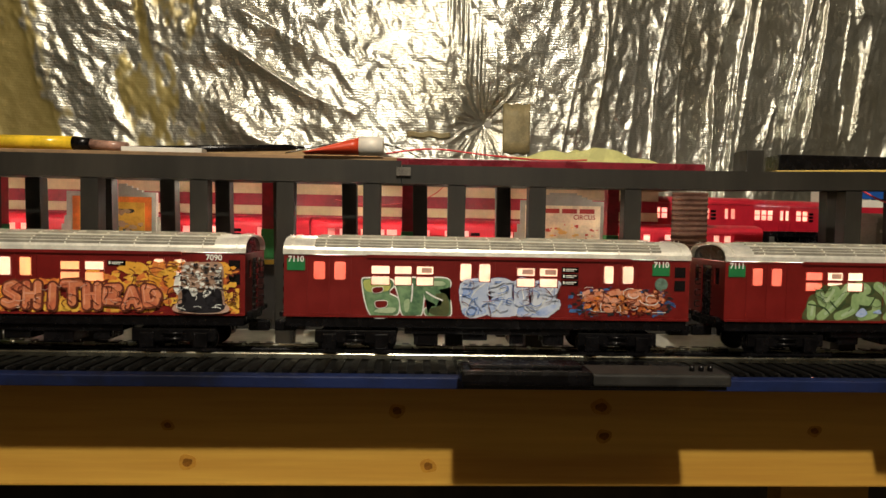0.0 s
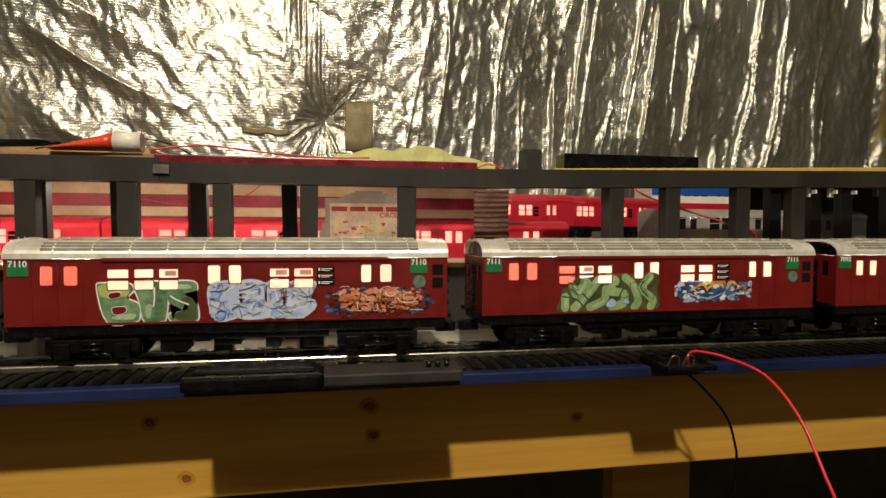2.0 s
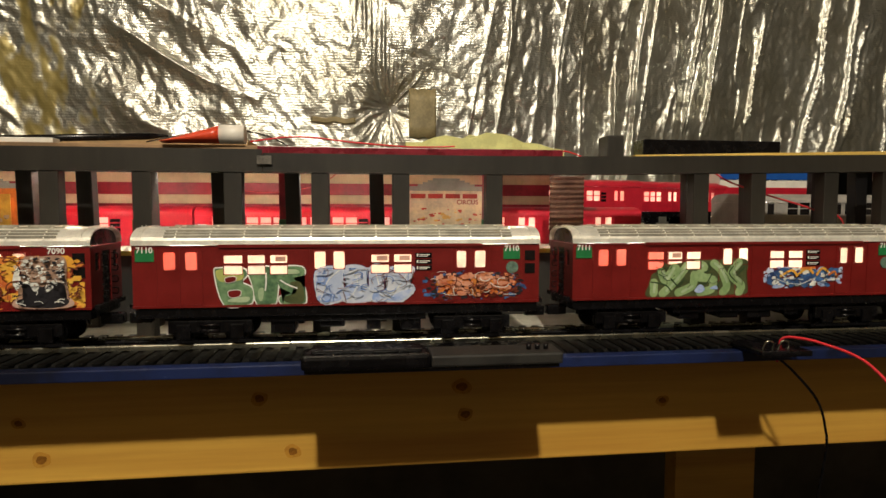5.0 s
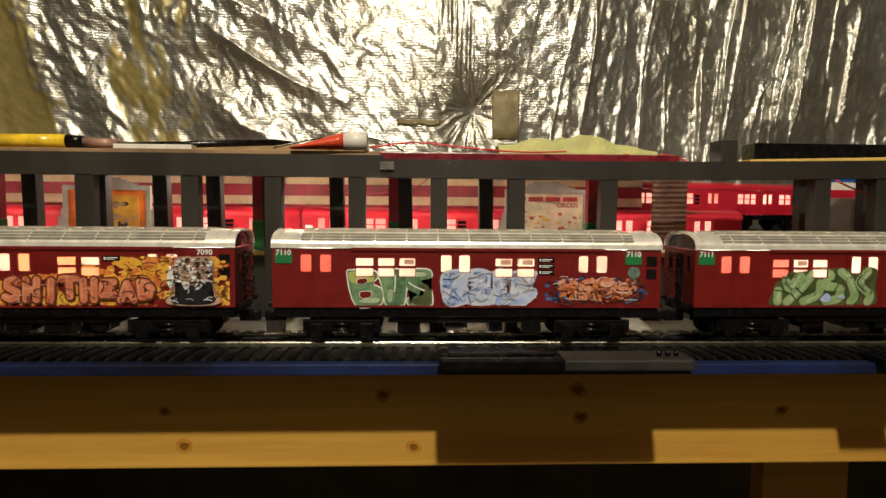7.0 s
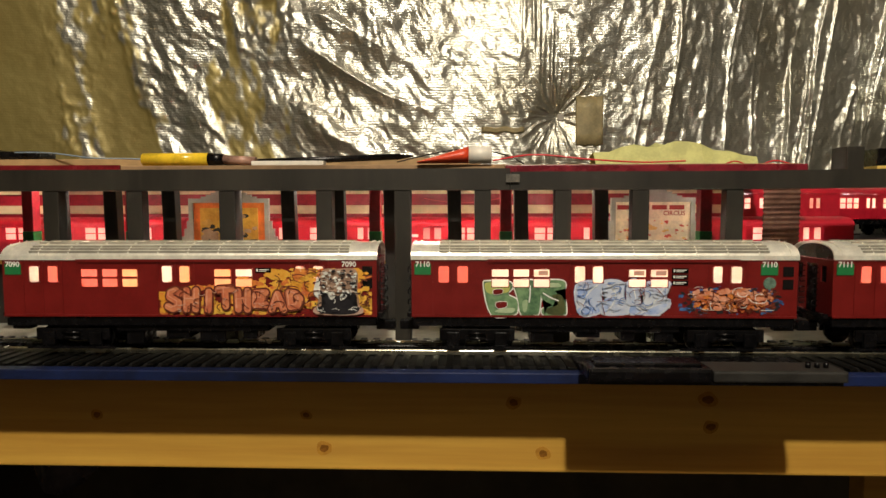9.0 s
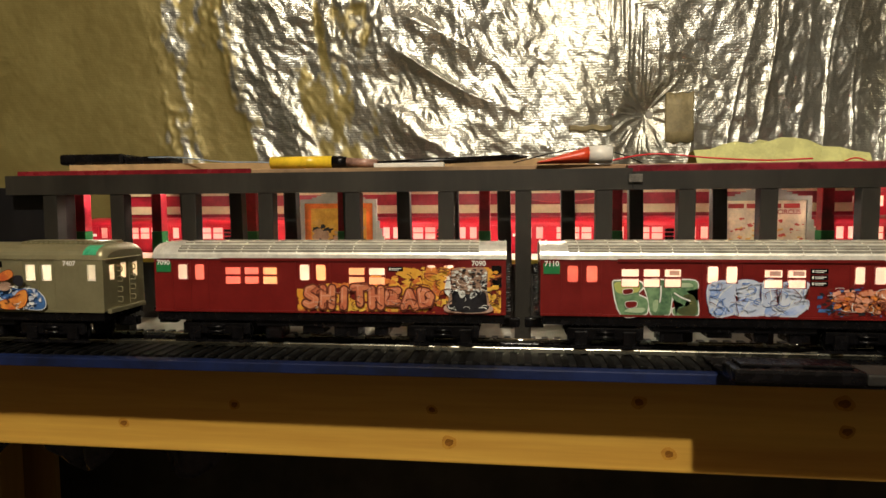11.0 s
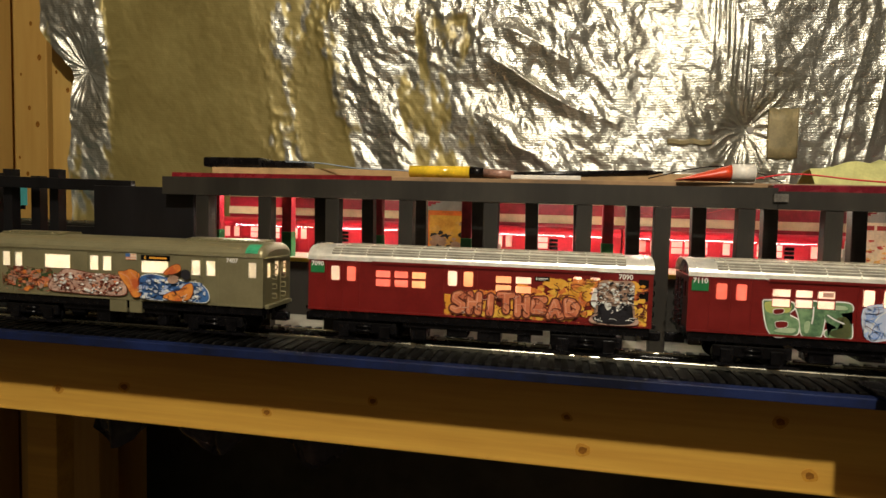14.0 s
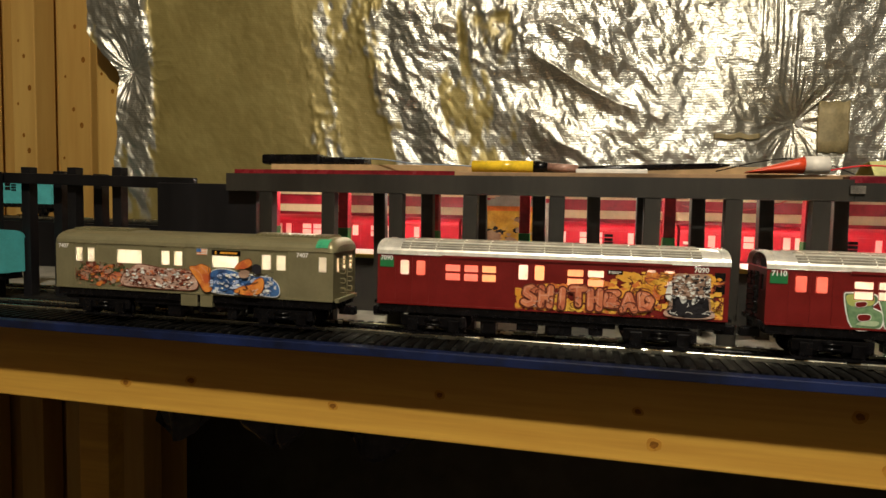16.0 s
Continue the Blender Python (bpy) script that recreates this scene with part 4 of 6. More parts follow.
BLOCKS = ([(0.0, 0.86), (0.25, 1.0), (0.27, 0.75), (0.27, 0.55), (0.28, 0.30), (0.26, 0.06), (0.05, 0.02)],
          [(0.28, 0.95), (0.40, 1.03), (0.51, 0.92), (0.51, 0.60), (0.53, 0.40), (0.58, 0.12), (0.50, 0.02), (0.28, 0.05), (0.31, 0.5)],
          [(0.55, 0.98), (0.66, 1.0), (0.68, 0.42), (0.72, 0.10), (0.56, 0.05), (0.54, 0.50)],
          [(0.71, 0.92), (0.98, 0.97), (0.97, 0.70), (0.95, 0.52), (1.0, 0.34), (0.88, 0.05), (0.68, 0.05), (0.71, 0.42)])
mural(c7110, 0.129, 0.203, BZ + 0.0006, BZ + 0.0285, (
    ("shape_edge", G_CRACK, True, 0.0012, BLOCKS),
    ("shape_edge", G_WHITE, True, 0.0006, BLOCKS),
    ("shape_fill", G_SKY, True, 0, BLOCKS),
    ("shape_tint", G_PALE, True, 0, ([(0.02, 0.20), (0.20, 0.30), (0.25, 0.10), (0.06, 0.04)], [(0.30, 0.08), (0.38, 0.30), (0.48, 0.36), (0.36, 0.5), (0.29, 0.4)], [(0.57, 0.08), (0.60, 0.32), (0.70, 0.14)], [(0.72, 0.08), (0.86, 0.30), (0.97, 0.34), (0.87, 0.07)], [(0.02, 0.80), (0.10, 0.86), (0.12, 0.55), (0.04, 0.5)])),
    ("shape_line", G_WHITE, False, 0.0007, ([(0.05, 0.10), (0.12, 0.60), (0.24, 0.90)], [(0.34, 0.10), (0.42, 0.55), (0.36, 0.90)], [(0.60, 0.90), (0.64, 0.4)], [(0.74, 0.12), (0.84, 0.45), (0.94, 0.88)])),
), "angular pale blue and white graffiti shapes", cut=(13, 15, 3))
scrawl(c7110, 0.130, 0.202, BZ + 0.0015, BZ + 0.027, 24, 0.0006, G_CRACK, 0.0022, 36, 0.3, (13, 15, 3))
scrawl(c7110, 0.130, 0.202, BZ + 0.0015, BZ + 0.027, 16, 0.0005, G_BROWN, 0.0024, 37, 0.35, (13, 15, 3))
scrawl(c7110, 0.130, 0.202, BZ + 0.0015, BZ + 0.027, 26, 0.0011, G_SKY, 0.0020, 38, 0.3, (13, 15, 3))
sp = splatter(c7110, 0.209, 0.290, BZ + 0.0015, BZ + 0.0245, (G_BLUE, G_BLACK, G_BROWN, G_ORANGE, G_PEACH, G_ORANGE), 60, "wild orange and blue spray graffiti", 3, size=(0.06, 0.17), jag=0.7, shrink=0.08)
splatter(c7110, 0.219, 0.280, BZ + 0.010, BZ + 0.0230, (G_PEACH, G_SALMON, G_PEACH), 26, "peach painted streaks", 33, base=0.0020, size=(0.12, 0.3), jag=0.6)
scrawl(sp, 0.213, 0.286, BZ + 0.003, BZ + 0.023, 34, 0.0006, G_BROWN, 0.0032, 34)
scrawl(sp, 0.213, 0.286, BZ + 0.006, BZ + 0.024, 12, 0.0005, G_WHITE, 0.0034, 35)
c7111 = red_car(-0.0735 + PITCH, 0.002, 7111, "7111", "dark red model subway car with lime green graffiti", (0, 1, 6, 7), 1.2, True, (), (8,))
sp = mural(c7111, 0.064, 0.149, BZ + 0.0005, BZ + 0.0305, (
    ("paint_ground", G_OLIVE, True, 0, ([(0.0, 0.0), (0.0, 0.35), (0.03, 0.62), (0.10, 0.72), (0.16, 0.90), (0.30, 0.86), (0.40, 0.98), (0.70, 1.0), (1.0, 1.0), (1.0, 0.5), (0.99, 0.02), (0.5, 0.01)],)),
    ("paint_stroke", G_LIME, False, 0.0068, ([(0.05, 0.12), (0.05, 0.40)], [(0.12, 0.70), (0.17, 0.45), (0.25, 0.80), (0.30, 0.60)], [(0.14, 0.10), (0.26, 0.42), (0.38, 0.84)], [(0.30, 0.12), (0.44, 0.30), (0.46, 0.60)], [(0.48, 0.90), (0.56, 0.80), (0.50, 0.55), (0.62, 0.50)], [(0.52, 0.12), (0.64, 0.20), (0.66, 0.45)], [(0.66, 0.90), (0.74, 0.70), (0.80, 0.30), (0.76, 0.10)], [(0.92, 0.92), (0.84, 0.60), (0.95, 0.30), (0.93, 0.10)])),
    ("paint_light", G_MINT, False, 0.0022, ([(0.13, 0.72), (0.18, 0.50), (0.25, 0.78)], [(0.18, 0.18), (0.28, 0.46), (0.38, 0.86)], [(0.67, 0.90), (0.74, 0.74), (0.80, 0.40)], [(0.94, 0.90), (0.87, 0.64), (0.95, 0.40)], [(0.05, 0.15), (0.06, 0.38)], [(0.47, 0.92), (0.54, 0.84)], [(0.34, 0.14), (0.44, 0.28)])),
    ("paint_shadow", G_DEEP, False, 0.0011, ([(0.02, 0.42), (0.16, 0.34), (0.22, 0.18)], [(0.22, 0.50), (0.30, 0.30), (0.36, 0.52)], [(0.40, 0.66), (0.42, 0.90)], [(0.56, 0.66), (0.62, 0.74), (0.60, 0.92)], [(0.72, 0.40), (0.70, 0.16)], [(0.86, 0.82), (0.82, 0.62), (0.90, 0.38)], [(0.98, 0.80), (0.92, 0.62)], [(0.50, 0.40), (0.58, 0.36), (0.64, 0.62)])),
    ("paint_light", G_PALE, True, 0, ([(0.46, 0.16), (0.52, 0.34), (0.57, 0.20), (0.52, 0.10)], [(0.62, 0.22), (0.68, 0.30), (0.70, 0.20)])),
), "tangled lime green spray graffiti", cut=(11, 2))
scrawl(sp, 0.066, 0.147, BZ + 0.002, BZ + 0.029, 16, 0.0005, G_DEEP, 0.0016, 41, cut=(11, 2))
sp = splatter(c7111, 0.165, 0.238, BZ + 0.006, BZ + 0.0245, (G_PALE, G_BLUE, G_BLUE, G_WHITE, G_BLUE), 30, "small blue and yellow spray graffiti", 4, size=(0.1, 0.26), jag=0.5, shrink=0.07)
mural(c7111, 0.172, 0.234, BZ + 0.008, BZ + 0.0235, (
    ("paint_stroke", G_YELLOW, False, 0.0020, ([(0.12, 0.55), (0.28, 0.85), (0.36, 0.60)], [(0.36, 0.55), (0.50, 0.95), (0.60, 0.70)], [(0.66, 0.60), (0.74, 0.95), (0.82, 0.75)])),
    ("paint_stroke", G_ORANGE, False, 0.0018, ([(0.42, 0.95), (0.62, 0.98)], [(0.84, 0.60), (0.92, 0.75), (0.96, 0.45)])),
    ("paint_line", G_WHITE, False, 0.0006, ([(0.0, 0.5), (0.2, 0.2), (0.4, 0.1), (0.55, 0.3)], [(0.6, 0.1), (0.8, 0.3), (1.0, 0.35)], [(0.1, 0.8), (0.2, 0.45), (0.45, 0.35)])),
), "yellow and orange flame strokes", 0.0018)
scrawl(sp, 0.167, 0.236, BZ + 0.007, BZ + 0.023, 22, 0.0005, G_BLACK, 0.0026, 42)
c7092 = red_car(-0.072 + 2 * PITCH, 0.010, 7092, "7092", "dark red model subway car without graffiti", (7, 9, 11), 2.5)
c7090 = red_car(-0.078 - PITCH - 0.004, -0.006, 7090, "7090", "dark red model subway car with orange and yellow graffiti", (1, 6, 7, 8, 9), 1.0, False, (3, 10, 11, 12, 13, 15))
splatter(c7090, 0.126, 0.296, BZ + 0.0005, BZ + 0.038, (G_YELLOW, G_ORANGE, G_YELLOW), 110, "yellow and orange spray cloud", 6, size=(0.08, 0.2), rise0=0.45, low=-0.5, jag=0.6, cut=(3, 12, 13, 14, 15))
gr = graffiti(c7090, "SHITHEAD", 0.132, 0.242, BZ + 0.0015, BZ + 0.0250, 0.0054, G_BROWN, G_SALMON, G_PEACH, "salmon letters with dark brown outline", 0.0022, edge=1.5, bulge=0.22)
scrawl(gr, 0.134, 0.250, BZ + 0.003, BZ + 0.024, 26, 0.0006, G_BROWN, 0.0034, 43, 0.4)
scrawl(gr, 0.134, 0.245, BZ + 0.004, BZ + 0.024, 12, 0.0005, G_BLUSH, 0.0036, 44, 0.2)
scrawl(gr, 0.220, 0.256, BZ + 0.010, BZ + 0.037, 16, 0.0009, G_BROWN, 0.0034, 45, 0.25)
pn = mural(c7090, 0.2495, 0.2895, BZ + 0.0006, BZ + 0.0375, (
    ("paint_ground", G_TAN, True, 0.0004, ([(0.16, 0.10), (0.14, 0.60), (0.20, 0.97), (0.50, 1.0), (0.86, 0.98), (0.88, 0.55), (0.86, 0.10)],)),
    ("pale_arc", G_BLUSH, True, 0, ([(0.0, 0.08), (0.10, 0.22), (0.40, 0.24), (0.70, 0.24), (0.92, 0.22), (1.0, 0.08), (0.8, 0.01), (0.2, 0.01)],)),
    ("black_shape", G_BLACK, True, 0.0003, ([(0.16, 0.06), (0.08, 0.16), (0.26, 0.26), (0.16, 0.44), (0.30, 0.50), (0.50, 0.42), (0.66, 0.52), (0.86, 0.44), (0.76, 0.28), (0.92, 0.16), (0.82, 0.05), (0.5, 0.02)],)),
    ("white_shape", G_WHITE, True, 0, ([(0.36, 0.34), (0.44, 0.40), (0.42, 0.50), (0.30, 0.48)], [(0.56, 0.32), (0.68, 0.42), (0.60, 0.48), (0.54, 0.42)], [(0.02, 0.50), (0.08, 0.78), (0.16, 0.74), (0.12, 0.40)])),
), "black, white and grey painted shapes", 0.0024)
splatter(c7090, 0.255, 0.285, BZ + 0.016, BZ + 0.0375, (G_BLACK, G_WHITE, G_BLACK, G_TAN, G_WHITE, G_BLACK), 16, "small black, white and grey painted flecks", 46, base=0.0040, size=(0.05, 0.13), jag=0.7)
scrawl(pn, 0.252, 0.288, BZ + 0.003, BZ + 0.036, 40, 0.0005, G_BLACK, 0.0062, 49, 0.14)
scrawl(pn, 0.254, 0.286, BZ + 0.004, BZ + 0.036, 26, 0.0004, G_WHITE, 0.0064, 47, 0.12)
scrawl(pn, 0.287, 0.2965, BZ + 0.008, BZ + 0.036, 12, 0.0009, G_BROWN, 0.0034, 48, 0.12)

c7407 = subway_car(-0.7435, -0.021, 7407, "olive silver model subway car with orange and blue graffiti", SILVER, "silver", 0.3)
number_plate(c7407, 0.270, BZ + 0.0405, "7407", False)
number_plate(c7407, 0.010, BZ + 0.0405, "7407", False)
bm = fresh()
pf = [(W / 2 + (y - W / 2) * 1.01, q + 0.0004) for y, q in roof_profile(W, BZ + 0.0447, 0.0128)[1:6]]
sweep(bm, pf + [(y + 0.0006, q - 0.0006) for y, q in pf[::-1]], L - 0.017, L - 0.005)
part("marker_patch", bm, mat("pale_green_patch", (0.05, 0.36, 0.18), 0.3, 0, 0.2, 60), c7407, "pale green translucent patch on the roof corner")
bm = fresh()
box(bm, 0.177, 0.207, -0.0008, -0.0001, BZ + 0.0378, BZ + 0.0428)
sg = part("destination_sign", bm, BLACK, c7407, "black destination sign with amber lettering")
words("6", 0.0048, "route_number", G_YELLOW, sg, (0.1815, -0.0009, BZ + 0.0387), 0.0001)
bm = fresh()
box(bm, 0.186, 0.204, -0.0011, -0.0009, BZ + 0.0395, BZ + 0.0412)
part("sign_bars", bm, G_YELLOW, sg)
bm = fresh()
box(bm, 0.161, 0.172, -0.0006, -0.0001, BZ + 0.0375, BZ + 0.0435)
fl = part("flag", bm, G_WHITE, c7407, "small striped flag")
bm = fresh()
for k in range(4):
    box(bm, 0.161, 0.172, -0.0008, -0.0007, BZ + 0.0377 + 0.0016 * k, BZ + 0.0384 + 0.0016 * k)
part("flag_stripes", bm, G_ORANGE, fl)
bm = fresh()
box(bm, 0.161, 0.166, -0.0010, -0.0009, BZ + 0.0403, BZ + 0.0435)
part("flag_field", bm, G_BLUE, fl)
sp = splatter(c7407, 0.024, 0.084, BZ + 0.002, BZ + 0.027, (G_DEEP, G_BROWN, G_OLIVE, G_ORANGE, G_TAN, G_SALMON), 22, "orange, brown and green painted shapes", 11, size=(0.08, 0.2), jag=0.55, shrink=0.05)
scrawl(sp, 0.026, 0.082, BZ + 0.003, BZ + 0.026, 30, 0.0006, G_BROWN, 0.0024, 51)
scrawl(sp, 0.030, 0.080, BZ + 0.004, BZ + 0.024, 14, 0.0005, G_PEACH, 0.0026, 52)
cloud = [(0.0, 0.10), (0.02, 0.55), (0.10, 0.75), (0.20, 1.0), (0.35, 0.98), (0.55, 0.88), (0.75, 0.85), (0.95, 0.80), (1.0, 0.45), (0.97, 0.05), (0.6, 0.0), (0.3, 0.03)]
sp = mural(c7407, 0.079, 0.162, BZ + 0.003, BZ + 0.0255, (
    ("paint_edge", G_BROWN, True, 0.0014, (cloud,)),
    ("paint_ground", G_BLUSH, True, 0, (cloud,)),
), "pale pink tangled shapes with brown outline", 0.0018)
splatter(c7407, 0.082, 0.159, BZ + 0.004, BZ + 0.0235, (G_BROWN, G_BLUSH, G_WHITE, G_SALMON, G_BROWN, G_BLUSH, G_WHITE), 30, "pale pink and brown tangled flakes", 58, base=0.0024, size=(0.06, 0.17), jag=0.75)
scrawl(sp, 0.081, 0.160, BZ + 0.004, BZ + 0.024, 44, 0.0005, G_BROWN, 0.0044, 53, 0.22)
mural(c7407, 0.155, 0.182, BZ + 0.003, BZ + 0.029, (
    ("paint_edge", G_BROWN, True, 0.0008, ([(0.0, 0.85), (0.25, 0.92), (0.5, 1.0), (0.85, 0.82), (0.75, 0.5), (0.9, 0.1), (0.6, 0.0), (0.35, 0.35)],)),
    ("paint_fill", G_ORANGE, True, 0, ([(0.0, 0.85), (0.25, 0.92), (0.5, 1.0), (0.85, 0.82), (0.75, 0.5), (0.9, 0.1), (0.6, 0.0), (0.35, 0.35)],)),
    ("paint_line", G_PEACH, False, 0.0007, ([(0.1, 0.84), (0.4, 0.7), (0.55, 0.4)], [(0.5, 0.9), (0.7, 0.7)])),
), "orange painted shape with a wavy edge", 0.0034)
sp = mural(c7407, 0.176, 0.249, BZ + 0.0005, BZ + 0.028, (
    ("paint_edge", G_WHITE, True, 0.0013, ([(0.0, 0.15), (0.02, 0.75), (0.20, 0.90), (0.42, 0.80), (0.60, 0.70), (0.85, 0.68), (0.98, 0.40), (0.95, 0.06), (0.6, 0.08), (0.3, 0.04)],)),
    ("paint_ground", G_BLUE, True, 0, ([(0.0, 0.15), (0.02, 0.75), (0.20, 0.90), (0.42, 0.80), (0.60, 0.70), (0.85, 0.68), (0.98, 0.40), (0.95, 0.06), (0.6, 0.08), (0.3, 0.04)],)),
), "blue and pale painted shapes", 0.0030)
splatter(c7407, 0.178, 0.246, BZ + 0.002, BZ + 0.022, (G_PALE, G_BLUE, G_SKY, G_BLUE, G_PALE, G_WHITE), 20, "blue and white painted flakes", 59, base=0.0040, size=(0.08, 0.2), jag=0.6)
mural(c7407, 0.204, 0.240, BZ + 0.0015, BZ + 0.036, (
    ("paint_edge", G_BROWN, True, 0.0010, ([(0.0, 0.10), (0.20, 0.24), (0.45, 0.30), (0.62, 0.45), (0.80, 0.50), (0.84, 0.30), (0.72, 0.08), (0.35, 0.02)], [(0.02, 0.72), (0.16, 0.90), (0.42, 1.0), (0.50, 0.86), (0.30, 0.74)])),
    ("paint_fill", G_ORANGE, True, 0, ([(0.0, 0.10), (0.20, 0.24), (0.45, 0.30), (0.62, 0.45), (0.80, 0.50), (0.84, 0.30), (0.72, 0.08), (0.35, 0.02)], [(0.02, 0.72), (0.16, 0.90), (0.42, 1.0), (0.50, 0.86), (0.30, 0.74)])),
    ("paint_fill", G_BLACK, True, 0, ([(0.50, 0.70), (0.56, 0.86), (0.74, 0.84), (0.76, 0.66), (0.62, 0.60)],)),
    ("paint_fill", G_TAN, True, 0, ([(0.12, 0.58), (0.24, 0.70), (0.44, 0.66), (0.40, 0.52), (0.22, 0.48)],)),
), "orange, black and tan painted curls", 0.0058)
scrawl(sp, 0.178, 0.247, BZ + 0.002, BZ + 0.028, 26, 0.0005, G_BLACK, 0.0068, 57, 0.22)
scrawl(sp, 0.178, 0.247, BZ + 0.002, BZ + 0.022, 18, 0.0005, G_WHITE, 0.0070, 56, 0.2)

# ---------------------------------------------------------------- track switch at the table edge
sw = thing("track_switch_motor", 0.047, -0.072, 0.9985, "glossy black track switch motor overhanging the table edge", "switch motor")
bm = fresh()
box(bm, 0.0, 0.083, 0.0, 0.026, 0.0, 0.0095, 0.0025)
part("motor_housing", bm, BLACK, sw)
bm = fresh()
box(bm, 0.006, 0.078, 0.006, 0.024, 0.0096, 0.0118, 0.001)
part("motor_cover", bm, BLACK, sw)
bm = fresh()
box(bm, 0.0835, 0.172, 0.001, 0.028, 0.0, 0.0078, 0.0015)
part("switch_base", bm, mat("dull_black_plastic", (0.016, 0.015, 0.013), 0.6, 0, 0.3, 80, bump=0.3), sw)
# Added unseen plate: joins motor to track, blocks light through the housing gap.
bm = fresh()
box(bm, 0.002, 0.17, 0.003, 0.075, -0.0026, -0.0002, 0.0006)
part("gap_plate", bm, BLACK, sw)
for k in range(3):
    bm = fresh()
    cyl(bm, (0.151 + 0.006 * k, 0.012, 0.0078), (0.151 + 0.006 * k, 0.012, 0.0115), 0.0017, n=10)
    part("terminal", bm, BLACK, sw, "small black terminal screw")
for k, (xa, ln) in enumerate(((0.012, 0.05), (0.03, 0.035))):
    bm = fresh()
    cyl(bm, (xa, 0.0285 + 0.004 * k, 0.0045), (xa + ln, 0.0285 + 0.004 * k, 0.0045), 0.0009, n=8)
    part("throw_rod", bm, RAIL, sw, "thin bright metal rod")

tm = thing("track_terminal", 0.370, -0.060, 0.9950, "small black wiring terminal clipped to the track", "terminal")
bm = fresh()
box(bm, 0.0, 0.040, 0.0, 0.042, 0.0, 0.0045, 0.0015)
part("terminal_block", bm, BLACK, tm)
for k in range(2):
    bm = fresh()
    tube(bm, [(0.004 + 0.012 * k, 0.006, 0.004), (0.006 + 0.012 * k, 0.004, 0.011), (0.011 + 0.012 * k, 0.004, 0.010), (0.012 + 0.012 * k, 0.006, 0.004)], 0.0007, 6)
    part("clip", bm, RAIL, tm, "bent metal spring clip")

# ---------------------------------------------------------------- black elevated frame
def post(x, y, z0, z1, w=0.0145, d=0.012, m=BLACKWOOD, lean=0.0, group="posts of the black frame", label="black painted square wooden post"):
    bm = fresh()
    box(bm, -w / 2, w / 2, -d / 2, d / 2, 0, z1 - z0, 0.0006)
    for v in bm.verts:
        v.co.x += lean * v.co.z
    return solid("frame_post", bm, m, label, "post", group, at=(x, y, z0))


def rise(x):
    """The frame climbs gently towards the east."""
    return 0.019 * max(0.0, x - 0.25)


FRONT = (-0.5554, -0.484, -0.41, -0.333, -0.2485, -0.161, -0.091, -0.02, 0.0505, 0.118, 0.199, 0.39, 0.446, 0.519, 0.579)
for x in FRONT:
    post(x, 0.066, TOP, 1.131 + rise(x - 0.008))
REAR = (-0.447, -0.391, -0.331, -0.267, -0.210, -0.160, -0.107, -0.0435, 0.0225, 0.101, 0.42, 0.485, 0.568, 0.61, 0.66, 0.70, 0.76)
for x in REAR:
    post(x, 0.13, TOP, 1.1343 + rise(x - 0.008), 0.0135, 0.012, DARKWOOD if x > 0.5 else BLACKWOOD, lean=-0.02)
for nm, a in (("front_girder", (-0.602, 0.004, 0.059, 0.073, 1.1312, 1.1500)), ("front_girder", (0.0045, 1.2, 0.059, 0.073, 1.1312, 1.1470)),
              ("rear_girder", (-0.60, 1.2, 0.123, 0.137, 1.1345, 1.1470))):
    bm = fresh()
    n = 12
    for k in range(n):
        xa, xb = a[0] + (a[1] - a[0]) * k / n, a[0] + (a[1] - a[0]) * (k + 1) / n
        ends = [[bm.verts.new((x, y, z + rise(x))) for y, z in ((a[2], a[4]), (a[3], a[4]), (a[3], a[5]), (a[2], a[5]))] for x in (xa, xb)]
        for q in range(4):
            bm.faces.new((ends[0][q], ends[1][q], ends[1][(q + 1) % 4], ends[0][(q + 1) % 4]))
        if k == 0:
            bm.faces.new(ends[0])
        if k == n - 1:
            bm.faces.new(ends[1][::-1])
    bmesh.ops.remove_doubles(bm, verts=bm.verts, dist=1e-6)
    solid(nm, bm, BLACKWOOD, "long black painted wooden girder on posts", "girder", "girders of the black frame")

# ---------------------------------------------------------------- station behind the frame
bm = fresh()
box(bm, -0.70, 0.33, 0.150, 0.243, TOP, 1.056, 0.001)
platform = solid("station_platform", bm, BLACKWOOD, "raised black-sided model station platform", "platform")
bm = fresh()
box(bm, -0.70, 0.33, 0.152, 0.241, 1.0562, 1.060)
part("platform_top", bm, WHITE, platform, "cream white platform surface")
bm = fresh()
box(bm, -0.70, 0.33, 0.1495, 0.152, 1.0562, 1.0605)
part("edge_stripe", bm, YELLOW, platform, "yellow edge stripe")
bm = fresh()
box(bm, -0.70, 0.34, 0.36, 0.372, TOP, 1.148)
backwall = solid("station_wall", bm, REDWOOD, "red station back wall with two cream bands", "station wall")
for z0, z1 in ((1.1345, 1.1478), (1.1075, 1.1190)):
    bm = fresh()
    box(bm, -0.70, 0.34, 0.3575, 0.3598, z0, z1)
    part("band", bm, CREAM, backwall, "cream painted band")
bm = fresh()
box(bm, -0.60, 0.262, 0.0745, 0.45, 1.1500, 1.1545, 0.0008)
roofb = solid("station_roof", bm, mat("old_brown_board", (0.26, 0.16, 0.08), 0.7, 0, 0.3, 20, bump=0.3), "flat board roof over the station with red edges", "roof")
bm = fresh()
box(bm, -0.60, -0.352, 0.0722, 0.0743, 1.1503, 1.1552, 0.0005)
part("red_edge", bm, mat("dark_red_gloss", (0.16, 0.010, 0.015), 0.25, 0, 0.3, 50), roofb, "glossy dark red edge strip")
bm = fresh()
